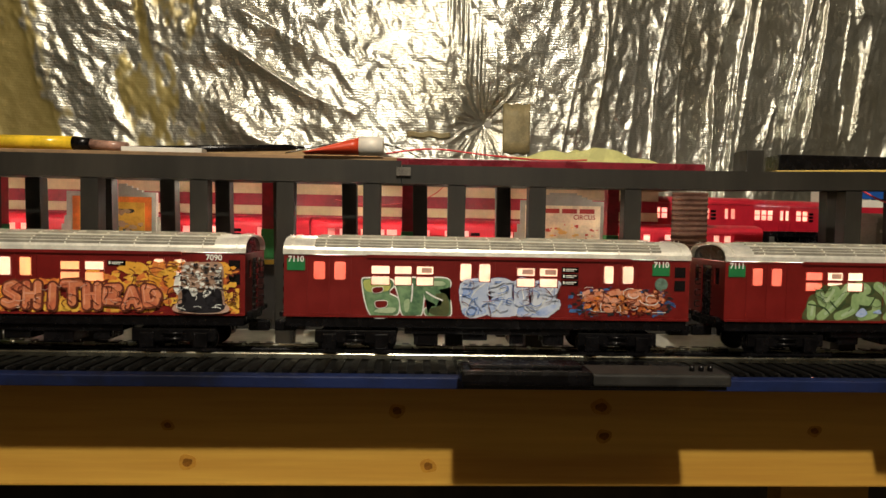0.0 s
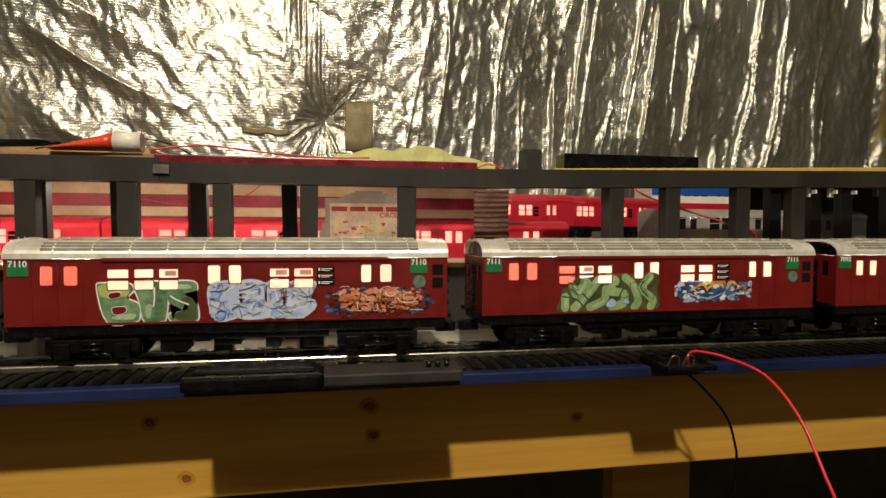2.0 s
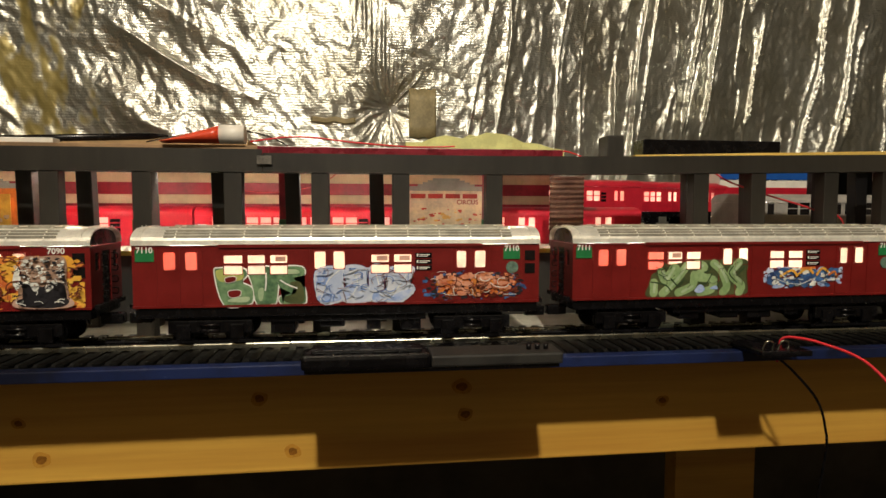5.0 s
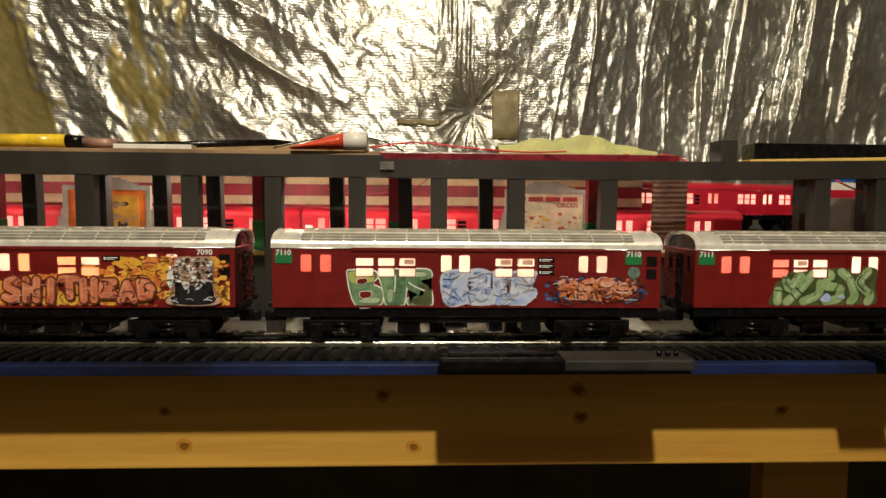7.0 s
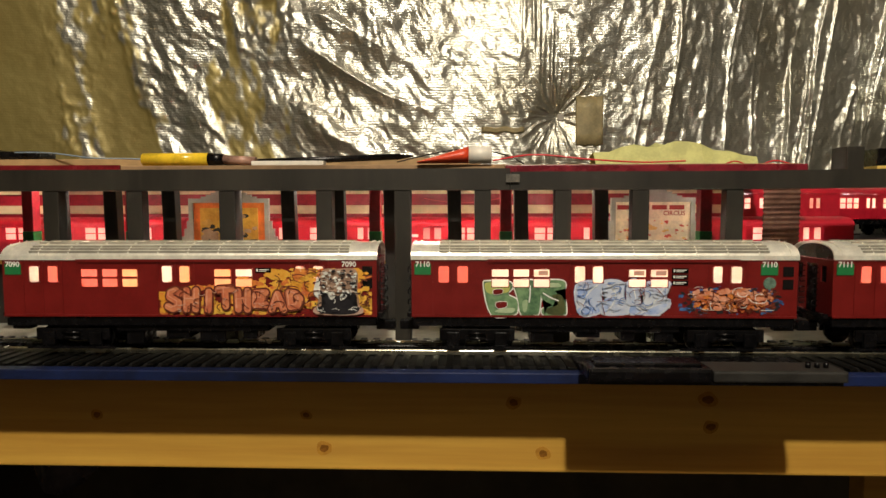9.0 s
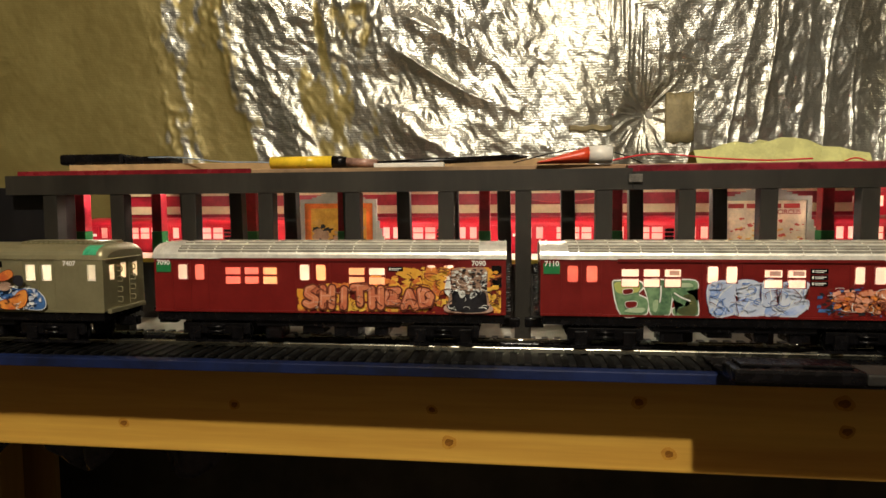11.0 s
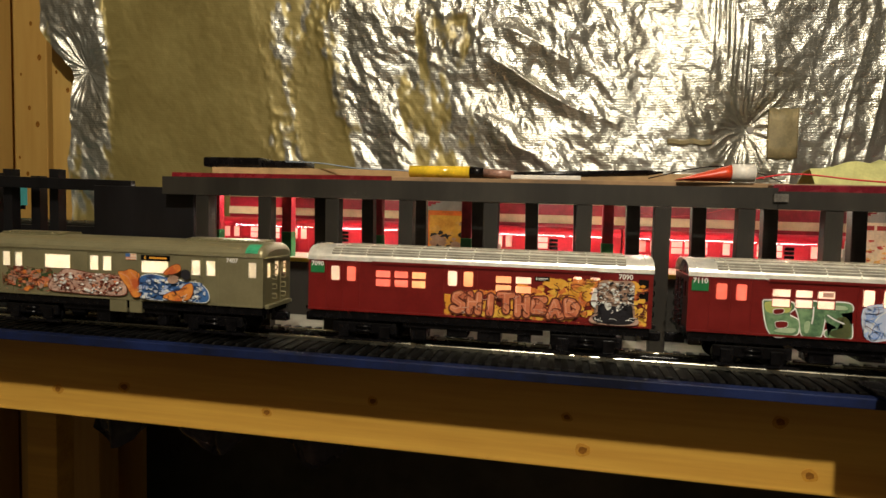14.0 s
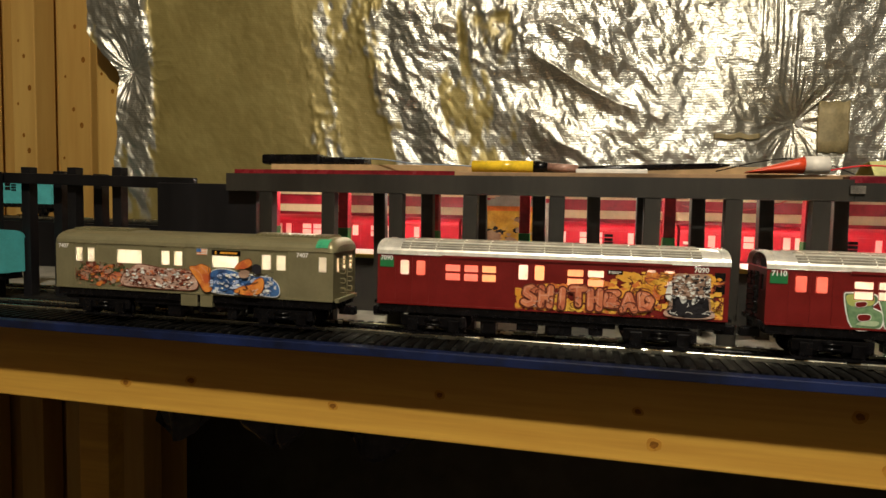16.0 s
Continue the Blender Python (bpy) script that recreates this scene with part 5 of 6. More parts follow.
box(bm, 0.0, 0.26, 0.060, 0.0743, 1.1460, 1.1530, 0.0008)
part("fascia", bm, mat("maroon_gloss_paint", (0.17, 0.012, 0.022), 0.28, 0, 0.35, 50, bump=0.4, bump_scale=120), roofb, "glossy maroon edge strip")
bm = fresh()
box(bm, 0.2622, 0.36, 0.20, 0.45, 1.1500, 1.1545, 0.0008)
part("roof_extension", bm, SPRUCE, roofb, "bare tan board joined to the roof")
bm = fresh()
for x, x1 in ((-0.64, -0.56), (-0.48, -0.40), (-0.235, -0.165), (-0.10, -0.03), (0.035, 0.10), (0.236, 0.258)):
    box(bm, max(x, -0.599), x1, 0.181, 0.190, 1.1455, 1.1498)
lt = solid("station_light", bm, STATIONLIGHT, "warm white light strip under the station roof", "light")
for x in (-0.652, -0.605, -0.509, -0.395, -0.288, -0.131, 0.008, 0.216):
    c = thing("station_column", x, 0.17, 1.0605, "red station column with a green base", "column", "columns of the station")
    bm = fresh()
    box(bm, -0.006, 0.006, -0.006, 0.006, 0.030, 0.0893, 0.0008)
    part("shaft", bm, REDWOOD, c)
    bm = fresh()
    box(bm, -0.0064, 0.0064, -0.0064, 0.0064, 0.0, 0.030, 0.0008)
    part("column_base", bm, GREENPAINT, c)


def billboard(x, y, w, label, inner, marks):
    b = thing("billboard", x, y, 1.0605, label, "billboard", "billboards on the platform")
    h = 0.066
    bm = fresh()
    t = 0.005
    box(bm, -w / 2, -w / 2 + t, -0.002, 0.003, 0, h)
    box(bm, w / 2 - t, w / 2, -0.002, 0.003, 0, h)
    box(bm, -w / 2 + t, w / 2 - t, -0.002, 0.003, h - t, h)
    for k in range(4):
        ww = w * (0.34 - 0.06 * k)
        box(bm, -ww, ww, -0.002 + 0.0004 * k, 0.003 - 0.0004 * k, h + 0.0022 * k, h + 0.0022 * k + 0.0022)
        for s in (-1, 1):
            xa = s * (w / 2 + 0.003 * k)
            box(bm, min(xa, xa + s * 0.003), max(xa, xa + s * 0.003), -0.001, 0.003, 0, 0.040 - 0.009 * k)
    part("billboard_frame", bm, GREY, b)
    bm = fresh()
    box(bm, -w / 2 + t, w / 2 - t, 0.0, 0.002, 0.0, h - t)
    p = part("poster", bm, inner, b)
    return b, p, w, h, t


b1 = billboard(0.1775, 0.218, 0.094, "grey stepped billboard with a circus poster", paint("poster_cream", (0.82, 0.70, 0.52)), 0)
words("CIRCUS", 0.0072, "poster_word", paint("poster_red", (0.4, 0.03, 0.02)), b1[1], (0.024, -0.0003, 0.046), 0.0001)
PBAR = paint("poster_bar_red", (0.4, 0.03, 0.02))
for k in range(4):
    bm = fresh()
    box(bm, -0.040 + 0.0195 * k, -0.0235 + 0.0195 * k, -0.0008, -0.0002, 0.0525, 0.0575)
    part("poster_bar", bm, PBAR, b1[1])
splatter(b1[1], -0.040, 0.040, 0.002, 0.044, (paint("poster_gold", (0.8, 0.5, 0.15)), paint("poster_crimson", (0.6, 0.08, 0.05)), paint("poster_cream_shape", (0.8, 0.7, 0.5))), 34, "", 21, "poster_shapes", size=(0.03, 0.11), jag=0.75)
b2 = billboard(-0.309, 0.218, 0.094, "grey stepped billboard with an orange poster", paint("poster_orange", (0.75, 0.18, 0.03)), 0)
bm = fresh()
box(bm, -0.034, 0.034, -0.0009, -0.0002, 0.0, 0.055)
part("poster_panel", bm, paint("poster_yellow", (0.72, 0.42, 0.06), (0.5, 0.25, 0.03)), b2[1])
splatter(b2[1], -0.033, 0.033, 0.002, 0.048, (G_BLACK, paint("poster_ochre", (0.6, 0.35, 0.08)), G_TAN), 18, "", 22, "poster_shapes", base=0.0012, size=(0.08, 0.2))

# ---------------------------------------------------------------- the bright red train in the station
def plain_car(name, x, y, z, length, paintm, label, group, rz=0.0, pane=None, seed=1, height=0.054, drop=0.0):
    """A model car seen from afar: shell with openings, rounded roof, doors, lit panes, trucks."""
    c = thing(name, x, y, z, label, "model train car", group, rz)
    s = length / L
    B, H = 0.026, height
    V = B - drop
    holes = [(a * s, b * s, V + 0.026, V + 0.040) for a, b in DOORS] + [(a * s, b * s, q0, q1) for a, b in TRIPLE + PAIR for q0, q1 in ((V + 0.0335, V + 0.040), (V + 0.0255, V + 0.0325))]
    bm = fresh()
    holed(bm, (0, length), B, B + H - 0.01, holes, 0, 0.0016)
    body = part("body", bm, paintm, c)
    bm = fresh()
    box(bm, 0, 0.0016, 0.0017, W - 0.0017, B, B + H - 0.01)
    box(bm, length - 0.0016, length, 0.0017, W - 0.0017, B, B + H - 0.01)
    box(bm, 0, length, W - 0.0016, W, B, B + H - 0.01)
    part("far_shell", bm, paintm, body)
    bm = fresh()
    prof = roof_profile(W, B + H - 0.0098, 0.0105)
    sweep(bm, prof, 0, length)
    part("roof", bm, paintm, c)
    for h in holes:
        bm = fresh()
        box(bm, h[0], h[1], 0.0006, 0.0011, h[2], h[3])
        part("window_pane", bm, pane or PANE, body)
    for a, b in ((0.0165, 0.0485), (0.1245, 0.1545), (0.2315, 0.2615)):
        bm = fresh()
        a, b, t = a * s, b * s, 0.0005
        holed(bm, (a, b), B + 0.001, B + H - 0.011, [(a + t, (a + b) / 2 - t / 2, B + 0.0015, B + H - 0.0115), ((a + b) / 2 + t / 2, b - t, B + 0.0015, B + H - 0.0115)], -0.0006, -0.0001)
        part("door", bm, paintm, body)
    bm = fresh()
    box(bm, 0.02, length - 0.02, W / 2 - 0.002, W / 2 + 0.002, B + H - 0.013, B + H - 0.011)
    part("interior_lamp", bm, CARLIGHT, c)
    bm = fresh()
    box(bm, 0.002, length - 0.002, 0.002, W - 0.002, B - 0.008, B - 0.0002)
    part("underframe", bm, BLACK, c)
    for xt in (0.05, length - 0.05):
        t = truck(c, xt)
        t.location.z = 0.026
    for k in range(3):
        bm = fresh()
        box(bm, 0.2035 * s, 0.215 * s, -0.0007, -0.0001, V + 0.0345 - 0.005 * k, V + 0.038 - 0.005 * k)
        part("route_sign", bm, BLACK, body)
    bm = fresh()
    box(bm, 0.004, 0.013, -0.0006, -0.0001, B + 0.0285, B + 0.032)
    part("number_bars", bm, LETTER, body)
    return c


GS = "cars of the station train"
bm = fresh()
box(bm, -0.9, 0.46, 0.2435, 0.325, TOP, 1.0250)
solid("station_trackbed", bm, ROADBED, "dark raised trackbed behind the platform", "trackbed")
for x in (-0.668, -0.3795, -0.105, 0.155):
    plain_car("subway_car", x, 0.258, 1.0252, 0.272 if x > -0.6 else 0.285, BRIGHT_RED, "bright red model subway car with lit windows", GS, height=0.052)
# far cars on the raised track to the east
bm = fresh()
box(bm, 0.345, 0.9, 0.33, 0.56, TOP, 1.0715)
solid("raised_trackbed", bm, DARKWOOD, "black raised trackbed at the back", "trackbed")
for x, y, ln, rz in ((0.36, 0.375, 0.20, 4), (0.53, 0.40, 0.22, 16)):
    plain_car("subway_car", x - 0.07, y, 1.0718, ln, BRIGHT_RED, "bright red model subway car on a raised track", "cars of the raised train", rz, height=0.046, drop=0.010)
# clear corrugated panel
bm = fresh()
n = 60
prev = None
for i in range(n + 1):
    z = 1.055 + 0.083 * i / n
    yy = 0.1995 + 0.0012 * math.sin(i * 1.57)
    a, b = bm.verts.new((0.292, yy, z)), bm.verts.new((0.331, yy, z))
    c, d = bm.verts.new((0.292, yy + 0.0015, z)), bm.verts.new((0.331, yy + 0.0015, z))
    if prev:
        bm.faces.new((prev[0], prev[1], b, a))
        bm.faces.new((prev[2], c, d, prev[3]))
    prev = (a, b, c, d)
cor = solid("corrugated_panel", bm, mat("dull_corrugated_metal", (0.32, 0.19, 0.15), 0.2, 0.7, 0.25, 40), "dark reddish corrugated metal panel", "panel")
bm = fresh()
box(bm, 0.28, 0.45, 0.19, 0.24, TOP, 1.0548)
solid("panel_base", bm, BLACKWOOD, "black block under the corrugated panel", "block")
bm = fresh()
box(bm, 0.50, 0.86, 0.203, 0.272, TOP, 1.0435)
solid("grey_car_trackbed", bm, DARKWOOD, "black trackbed under the grey car", "trackbed")
plain_car("subway_car", 0.525, 0.206, 1.0437, 0.30, GREY, "grey model subway car with dark windows", "grey cars", 3, DARKGLASS, 2, 0.050)
# white and blue car far behind, dark boards and blue light at the east end
bm = fresh()
box(bm, 0.62, 0.9, 0.455, 0.54, 1.0717, 1.0968)
solid("upper_trackbed", bm, DARKWOOD, "black upper trackbed for the white car", "trackbed")
wb = plain_car("subway_car", 0.655, 0.46, 1.097, 0.28, WHITE, "white model car with a broad blue stripe", "white cars", 0, DARKGLASS, 5, 0.056)
bm = fresh()
box(bm, 0.0, 0.28, -0.0016, -0.0008, 0.0530, 0.0675)
part("stripe", bm, mat("blue_stripe", (0.01, 0.08, 0.35), 0.4, 0, 0.1, 50), wb, "broad blue stripe")
bm = fresh()
box(bm, 0.0, 0.28, -0.0016, -0.0008, 0.0265, 0.0400)
part("stripe", bm, BRIGHT_RED, wb, "red lower stripe")
bm = fresh()
box(bm, 0.72, 1.6, 0.335, 0.347, TOP, 1.1580)
solid("tunnel_wall", bm, DARKWOOD, "plain black board behind the east posts", "board")
bm = fresh()
box(bm, 0.70, 1.6, 0.14, 0.347, 1.1582, 1.1625)
solid("tunnel_roof", bm, DARKWOOD, "black board roof over the east end", "roof")
bl = thing("circuit_board", 0.812, 0.20, 1.1385, "blue circuit board with a small bright light and loose white wires", "circuit board")
bm = fresh()
box(bm, 0.0, 0.062, 0.0, 0.003, 0.0, 0.0195, 0.0005)
part("board", bm, mat("blue_board", (0.02, 0.16, 0.50), 0.35, 0, 0.15, 60), bl)
bm = fresh()
for xa, xb, za, zb in ((0.002, 0.012, 0.001, 0.008), (0.048, 0.057, 0.000, 0.006), (0.018, 0.030, 0.009, 0.014)):
    box(bm, xa, xb, -0.004, -0.0002, za, zb, 0.0004)
part("connector", bm, WHITE, bl, "white plastic connectors")
bm = fresh()
cyl(bm, (0.034, -0.006, 0.003), (0.034, -0.0002, 0.003), 0.0022, 0.0030, 12)
part("light", bm, glow_mat("white_led", (0.85, 0.92, 1.0), 22.0), bl, "small bright white light")
for k, (x0, x1, dip) in enumerate(((0.002, 0.060, 0.034), (0.004, 0.062, 0.020), (0.030, 0.060, 0.014), (0.014, 0.052, 0.002))):
    bm = fresh()
    tube(bm, [(x0, -0.003, 0.004), (x0 + 0.2 * (x1 - x0), -0.006 - 0.002 * k, -0.5 * dip), (x0 + 0.55 * (x1 - x0), -0.008, -dip), (x1, -0.006, -0.72 * dip), (x1 - 0.004, -0.003, 0.002)], 0.0006, 6)
    part("loose_wire", bm, WHITE, bl)
for x in (0.626, 0.651, 0.677, 0.702):
    bm = fresh()
    box(bm, x - 0.0028, x + 0.0028, 0.1245, 0.1285, 1.1320, 1.1425, 0.0005)
    box(bm, x - 0.0010, x + 0.0010, 0.1175, 0.1243, 1.1355, 1.1395)
    solid("bracket", bm, WHITE, "small pale metal bracket under the girder", "bracket", "brackets")

# ---------------------------------------------------------------- west end: low frame, teal cars, track
for x, y, top in ((-0.776, 0.105, 1.158), (-0.812, 0.115, 1.150), (-0.836, 0.10, 1.157), (-0.872, 0.115, 1.153), (-0.905, 0.10, 1.157), (-0.93, 0.075, 1.15)):
    post(x, y, TOP, top, 0.0125, 0.012, DARKWOOD, group="posts of the low frame", label="glossy black square wooden post")
bm = fresh()
box(bm, -1.6, -0.66, 0.084, 0.092, 1.1345, 1.1475, 0.0008)
for v in bm.verts:
    v.co.z -= 0.014 * (v.co.x + 0.80)
solid("low_girder", bm, DARKWOOD, "low black wooden girder at the end", "girder", "girders of the black frame")
bm = fresh()
box(bm, -0.70, -0.575, 0.0745, 0.12, TOP, 1.1390, 0.001)
solid("end_board", bm, DARKWOOD, "plain black wooden board closing the frame", "board")
plain_car("subway_car", -1.206, 0.036, 1.0003, 0.30, TEAL, "teal model subway car with dark windows", "teal cars", 0, PANE, 3, 0.052)
bm = fresh()
box(bm, -1.6, -0.72, 0.40, 0.56, TOP, 1.075)
solid("raised_trackbed", bm, DARKWOOD, "black raised trackbed at the back", "trackbed")
straight_track("siding_track", -1.6, -0.71, 0.134, TOP, "dark three-rail siding track beside the front track", False)
straight_track("back_track", -1.6, -0.72, 0.47, 1.0752, "three-rail model track on a raised bed", False)
plain_car("subway_car", -1.53, 0.45, 1.082, 0.30, TEAL, "teal model subway car on the raised track", "teal cars", 0, DARKGLASS, 4, 0.052)


bm = fresh()
box(bm, -0.003, 0.003, -0.002, 0.002, 0.0, 0.135, 0.0004)
for v in bm.verts:
    v.co.x -= 0.11 * v.co.z
solid("leaning_stick", bm, CREAM, "thin cream wooden stick leaning behind the frame", "stick", at=(-0.736, 0.16, TOP))

# ---------------------------------------------------------------- things lying on the roof
bm = fresh()
box(bm, -0.585, -0.02, 0.126, 0.30, 1.1547, 1.1650, 0.0006)
solid("plywood_offcut", bm, mat("weathered_plywood", (0.40, 0.26, 0.12), 0.65, 0, 0.25, 15, bump=0.3), "bare tan plywood offcut on the station roof", "board")
RT = 1.1547
bm = fresh()
box(bm, -0.60, -0.525, 0.13, 0.165, RT + 0.0106, RT + 0.0225, 0.003)
box(bm, -0.527, -0.472, 0.133, 0.162, RT + 0.0106, RT + 0.0195, 0.003)
solid("remote_control", bm, BLACK, "black remote control on the station roof", "remote control")
tb = thing("screwdriver", -0.336, 0.085, RT + 0.0062, "screwdriver with a clear yellow handle", "screwdriver")
bm = fresh()
cyl(bm, (0, 0, 0), (0.062, 0, 0), 0.006, 0.0062, 10)
part("handle", bm, mat("amber_plastic", (0.75, 0.5, 0.03), 0.15, 0, 0.2, 60), tb)
bm = fresh()
cyl(bm, (0.0622, 0, 0), (0.076, 0, 0), 0.0062, 0.005, 16)
part("collar", bm, BLACK, tb)
bm = fresh()
cyl(bm, (0.0762, 0, 0), (0.106, 0, -0.002), 0.0042, 0.0040, 12)
part("sleeve", bm, mat("clear_red_sleeve", (0.35, 0.2, 0.15), 0.2, 0, 0.4, 60), tb)
bm = fresh()
box(bm, -0.232, -0.165, 0.078, 0.09, RT, RT + 0.004, 0.0006)
solid("white_strip", bm, WHITE, "small white plastic strip", "strip")
bm = fresh()
cyl(bm, (-0.30, 0.12, RT + 0.004), (-0.10, 0.11, RT + 0.010), 0.0035, 0.003, 12)
cyl(bm, (-0.10, 0.11, RT + 0.010), (-0.085, 0.11, RT + 0.0105), 0.003, 0.0008, 12)
solid("pen", bm, BLACK, "black pen lying on the roof", "pen")
gl = thing("glue_tube", -0.0785, 0.075, RT, "red glue tube with a white cap", "glue tube", rz=0)
bm = fresh()
rings = []
for k in range(9):
    u = k / 8
    ry, rzz = 0.009, 0.0008 + 0.0068 * u
    rings.append([bm.verts.new((0.046 * u, ry * math.cos(2 * math.pi * j / 20), 0.0008 + rzz + rzz * math.sin(2 * math.pi * j / 20))) for j in range(20)])
for a, b in zip(rings, rings[1:]):
    for j in range(20):
        bm.faces.new((a[j], a[(j + 1) % 20], b[(j + 1) % 20], b[j]))
bm.faces.new(rings[0])
bm.faces.new(rings[-1])
part("tube_body", bm, mat("red_orange_tube", (0.62, 0.06, 0.02), 0.35, 0, 0.1, 60), gl, smooth=True)
bm = fresh()
cyl(bm, (0.0462, 0, 0.0085), (0.0665, 0, 0.0085), 0.0082, 0.0080, 24)
part("cap", bm, WHITE, gl)
bm = fresh()
random.seed(9)
n = 12
grid = [[bm.verts.new((0.14 + 0.215 * i / n + 0.008 * random.random(), 0.345 + 0.09 * j / 4, RT + 0.002 + 0.043 * min(1, 1.5 * math.sin(math.pi * j / 4)) * (0.45 + 0.5 * math.sin(math.pi * (i + 1.5) / (n + 2))) + 0.009 * random.random())) for j in range(5)] for i in range(n + 1)]
for i in range(n):
    for j in range(4):
        bm.faces.new((grid[i][j], grid[i + 1][j], grid[i + 1][j + 1], grid[i][j + 1]))
ob = solid("crumpled_paper", bm, mat("yellow_green_paper", (0.55, 0.55, 0.22), 0.7, 0, 0.15, 40), "crumpled pale yellow-green paper sheet", "paper")
mod = ob.modifiers.new("thick", "SOLIDIFY")
mod.thickness = 0.0015
bm = fresh()
box(bm, 0.317, 0.333, 0.10, 0.124, 1.1490, 1.1715, 0.0008)
solid("black_block", bm, BLACKWOOD, "small black wooden block on the girder", "block")
bm = fresh()
box(bm, 0.345, 0.765, 0.10, 0.1385, 1.1492, 1.1535, 0.0006)
for v in bm.verts:
    v.co.z += 0.027 * (v.co.x - 0.345)
solid("yellow_lath", bm, mat("yellow_pine", (0.62, 0.42, 0.10), 0.55, 0, 0.2, 20, stretch=(0.1, 1, 1)), "thin yellow pine lath on the frame", "lath")
bm = fresh()
box(bm, 0.372, 0.525, 0.1405, 0.165, 1.1457, 1.1735, 0.001)
solid("black_bar", bm, BLACK, "black bar lying on the frame", "bar")

# wires
REDWIRE = mat("red_wire", (0.62, 0.03, 0.04), 0.4, 0, 0.1, 60)
def wire(name, pts, r, m, label):
    bm = fresh()
    tube(bm, pts, r)
    return solid(name, bm, m, label, "wire", "loose wires")


wire("red_wire", [(0.401, -0.034, 0.985), (0.4005, -0.036, 0.995), (0.4015, -0.038, 1.0035), (0.406, -0.045, 1.006), (0.415, -0.062, 1.005), (0.4245, -0.09, 0.9985), (0.4245, -0.12, 0.980), (0.425, -0.14, 0.9525), (0.427, -0.15, 0.9303), (0.43, -0.155, 0.88), (0.43, -0.15, 0.7)], 0.0011, REDWIRE, "red wire looping over the table edge")
wire("black_wire", [(0.4015, -0.034, 0.988), (0.412, -0.038, 0.978), (0.434, -0.036, 0.955), (0.449, -0.028, 0.93), (0.457, -0.02, 0.90), (0.459, 0.0, 0.80)], 0.0010, BLACK, "black wire hanging over the table edge")

wire("red_wire", [(-0.01, 0.085, RT + 0.004), (0.03, 0.095, RT + 0.010), (0.08, 0.09, RT + 0.005), (0.13, 0.10, RT + 0.003), (0.17, 0.10, RT + 0.004)], 0.0008, REDWIRE, "thin red wire lying on the station roof")
wire("red_wire", [(0.24, 0.21, RT + 0.001), (0.265, 0.215, RT + 0.012), (0.29, 0.22, RT + 0.006), (0.315, 0.22, RT + 0.013), (0.35, 0.22, RT + 0.001)], 0.0009, REDWIRE, "thin red wire lying on the station roof")
wire("red_wire", [(0.425, 0.10, 1.138), (0.436, 0.09, 1.128), (0.47, 0.085, 1.116), (0.52, 0.085, 1.102), (0.56, 0.09, 1.085), (0.565, 0.10, 1.0)], 0.0009, REDWIRE, "red wire hanging below the frame")
wire("black_wire", [(-0.10, 0.10, RT + 0.004), (-0.06, 0.11, RT + 0.014), (-0.03, 0.12, RT + 0.018), (0.0, 0.11, RT + 0.012), (0.02, 0.10, RT + 0.002)], 0.0006, BLACK, "thin black wire over the glue tube")
wire("blue_wire", [(-0.50, 0.135, RT + 0.018), (-0.45, 0.12, RT + 0.016), (-0.40, 0.11, RT + 0.010), (-0.35, 0.10, RT + 0.008), (-0.30, 0.105, RT + 0.004)], 0.0007, mat("pale_blue_wire", (0.25, 0.33, 0.42), 0.4), "pale blue wire from the remote control")
wire("red_wire", [(-0.09, 0.345, 1.128), (-0.05, 0.345, 1.122), (-0.01, 0.345, 1.124), (0.03, 0.345, 1.133), (0.05, 0.345, 1.147)], 0.0006, REDWIRE, "thin red wire hanging before the station wall")
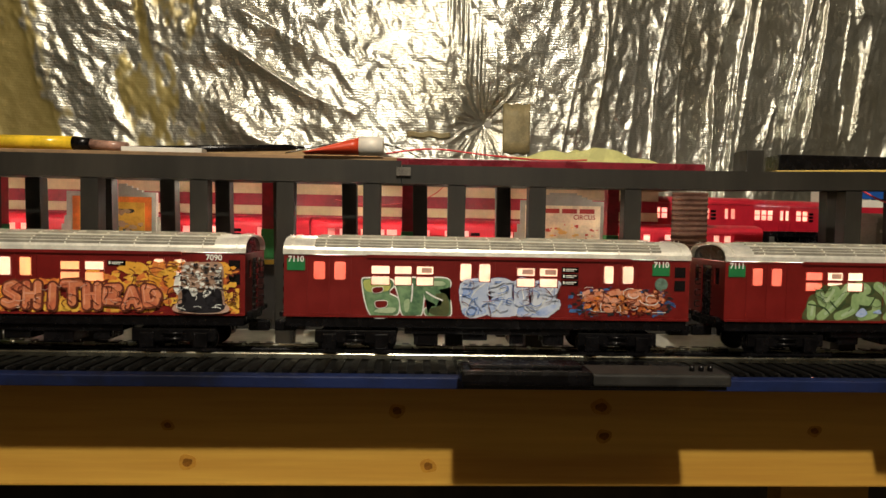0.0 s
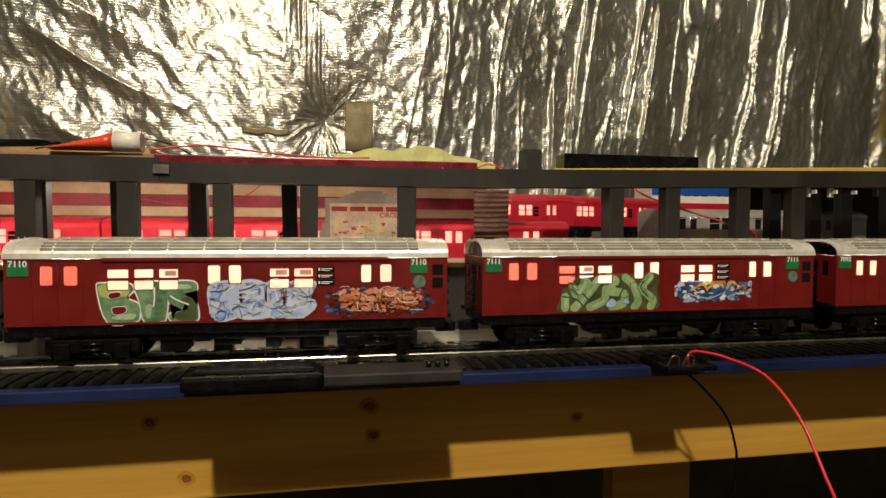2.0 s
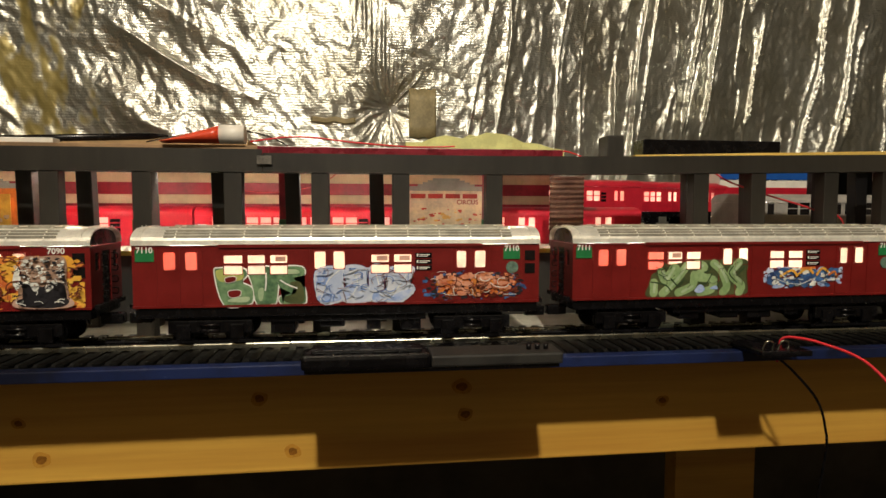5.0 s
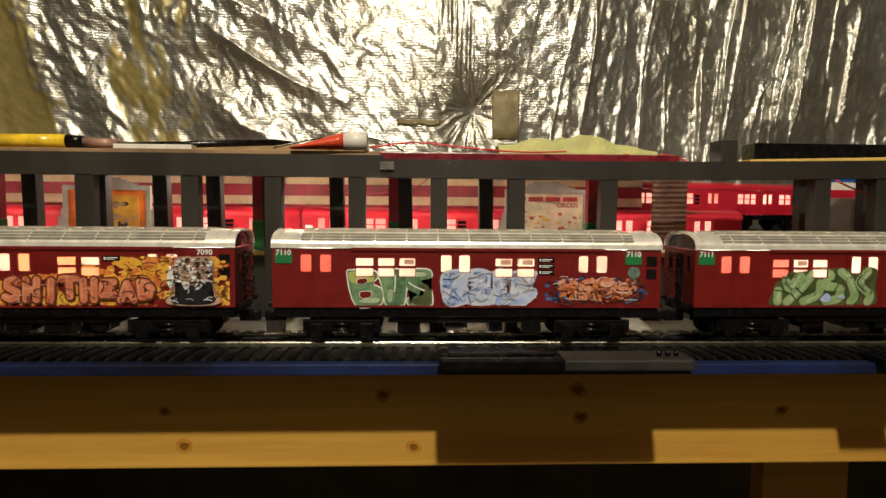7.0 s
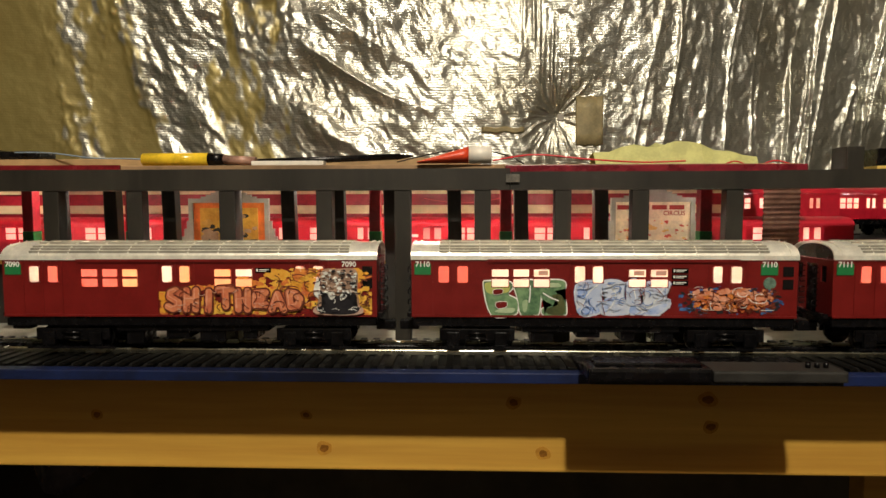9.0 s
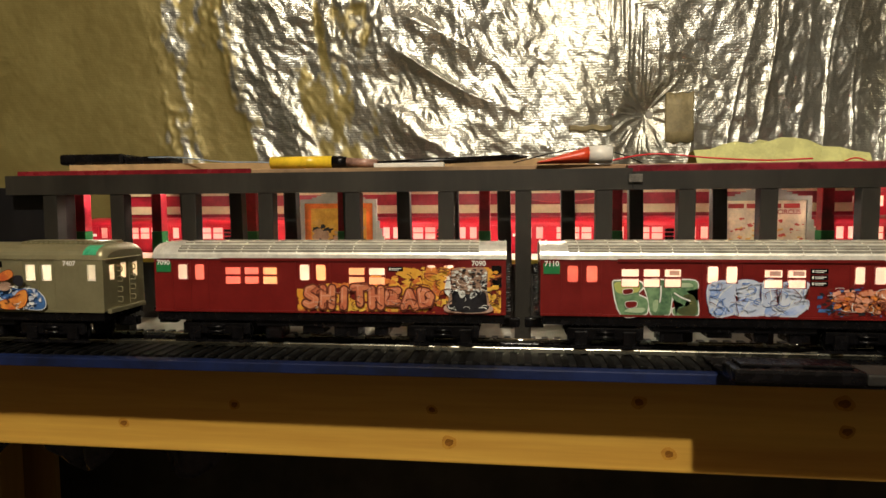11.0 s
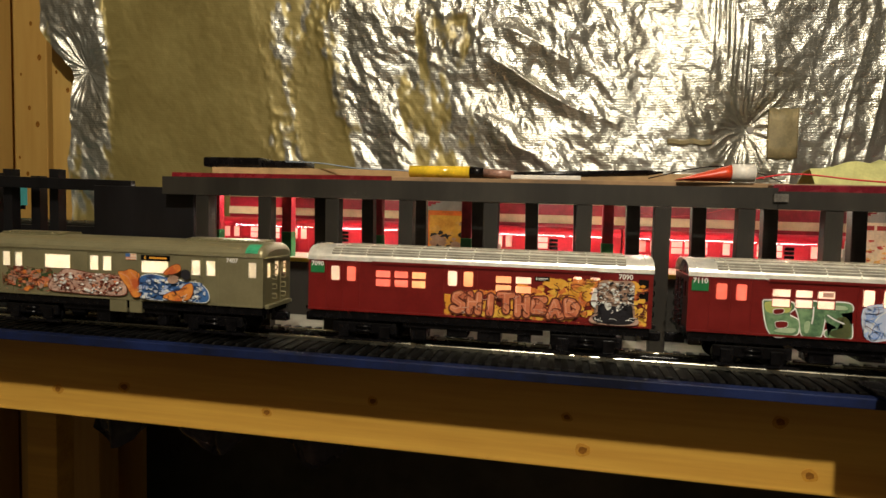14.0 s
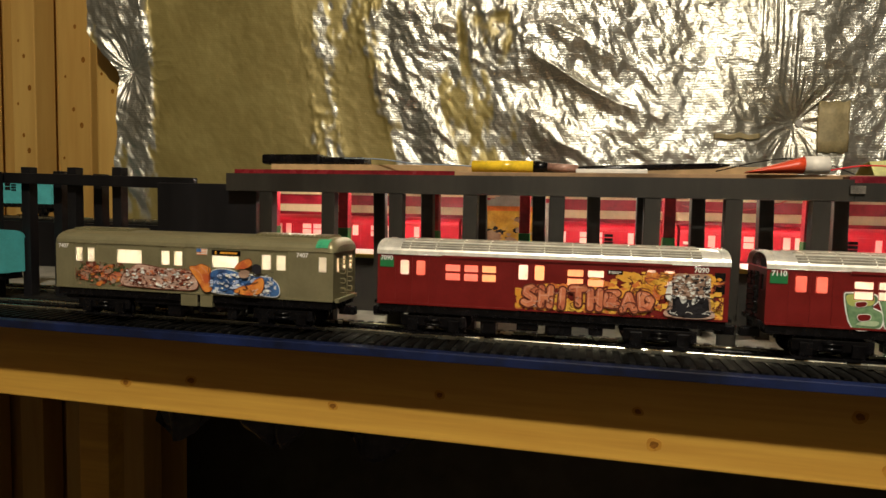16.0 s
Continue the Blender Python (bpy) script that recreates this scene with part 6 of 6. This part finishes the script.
for n, (a, b) in enumerate((((0.09, 0.030), (0.27, 0.052)), ((0.10, 0.014), (0.27, 0.040)))):
    bm = fresh()
    tube(bm, [(a[0], a[1], 0.9990), ((a[0] + b[0]) / 2, a[1] * 0.7 + b[1] * 0.3, 0.9990), (b[0], b[1], 0.9990)], 0.0013, 6)
    solid("turnout_rail", bm, RAIL, "shiny metal rail curving off in the turnout", "rail", "rails of the turnout")
bm = fresh()
box(bm, 0.0, 0.012, 0.0565, 0.0588, 1.1375, 1.1445, 0.0005)
solid("joint_plate", bm, mat("scuffed_grey", (0.10, 0.09, 0.075), 0.6, 0, 0.5, 120), "scuffed grey plate at the girder joint", "plate")

# dark plastic sheet hanging under the table
bm = fresh()
random.seed(12)
grid = [[bm.verts.new((-0.72 + 0.34 * i / 34, 0.075 + 0.03 * vnoise(np.array(i * 0.6), np.array(j * 0.35), 30) + 0.01 * random.random(), 0.977 - (0.125 + 0.02 * math.sin(i * 0.5)) * j / 10)) for j in range(11)] for i in range(35)]
for i in range(34):
    for j in range(10):
        bm.faces.new((grid[i][j], grid[i + 1][j], grid[i + 1][j + 1], grid[i][j + 1]))
ob = solid("plastic_sheet", bm, mat("black_film", (0.02, 0.018, 0.02), 0.15, 0, 0.3, 30), "crumpled black plastic sheet hanging under the table", "plastic sheet", smooth=True)
ob.modifiers.new("thick", "SOLIDIFY").thickness = 0.0006

# tape on the foil; the thin second strip paints in a soft dark reflection
TAPE_AND_SHADE = mat("tape_and_shade_brown", (0.27, 0.22, 0.11), 0.6, 0.1, 0.25, 40)
for x0, x1, z0, z1 in ((0.163, 0.211, 1.226, 1.312), (-0.005, 0.070, 1.247, 1.256)):
    bm = fresh()
    n = 16
    a = [[bm.verts.new((x0 + (x1 - x0) * i / n, foil_y(x0 + (x1 - x0) * i / n, z0 + (z1 - z0) * j / 4) - 0.003, z0 + (z1 - z0) * j / 4 + 0.0015 * math.sin(i * 0.9))) for j in range(5)] for i in range(n + 1)]
    for i in range(n):
        for j in range(4):
            bm.faces.new((a[i][j], a[i + 1][j], a[i + 1][j + 1], a[i][j + 1]))
    ob = solid("tape_and_shade", bm, TAPE_AND_SHADE, "brown tape on the silver foil, and a thin brown strip for a dark reflection", "tape", "tape on the foil", smooth=True)
    ob.modifiers.new("thick", "SOLIDIFY").thickness = 0.0006
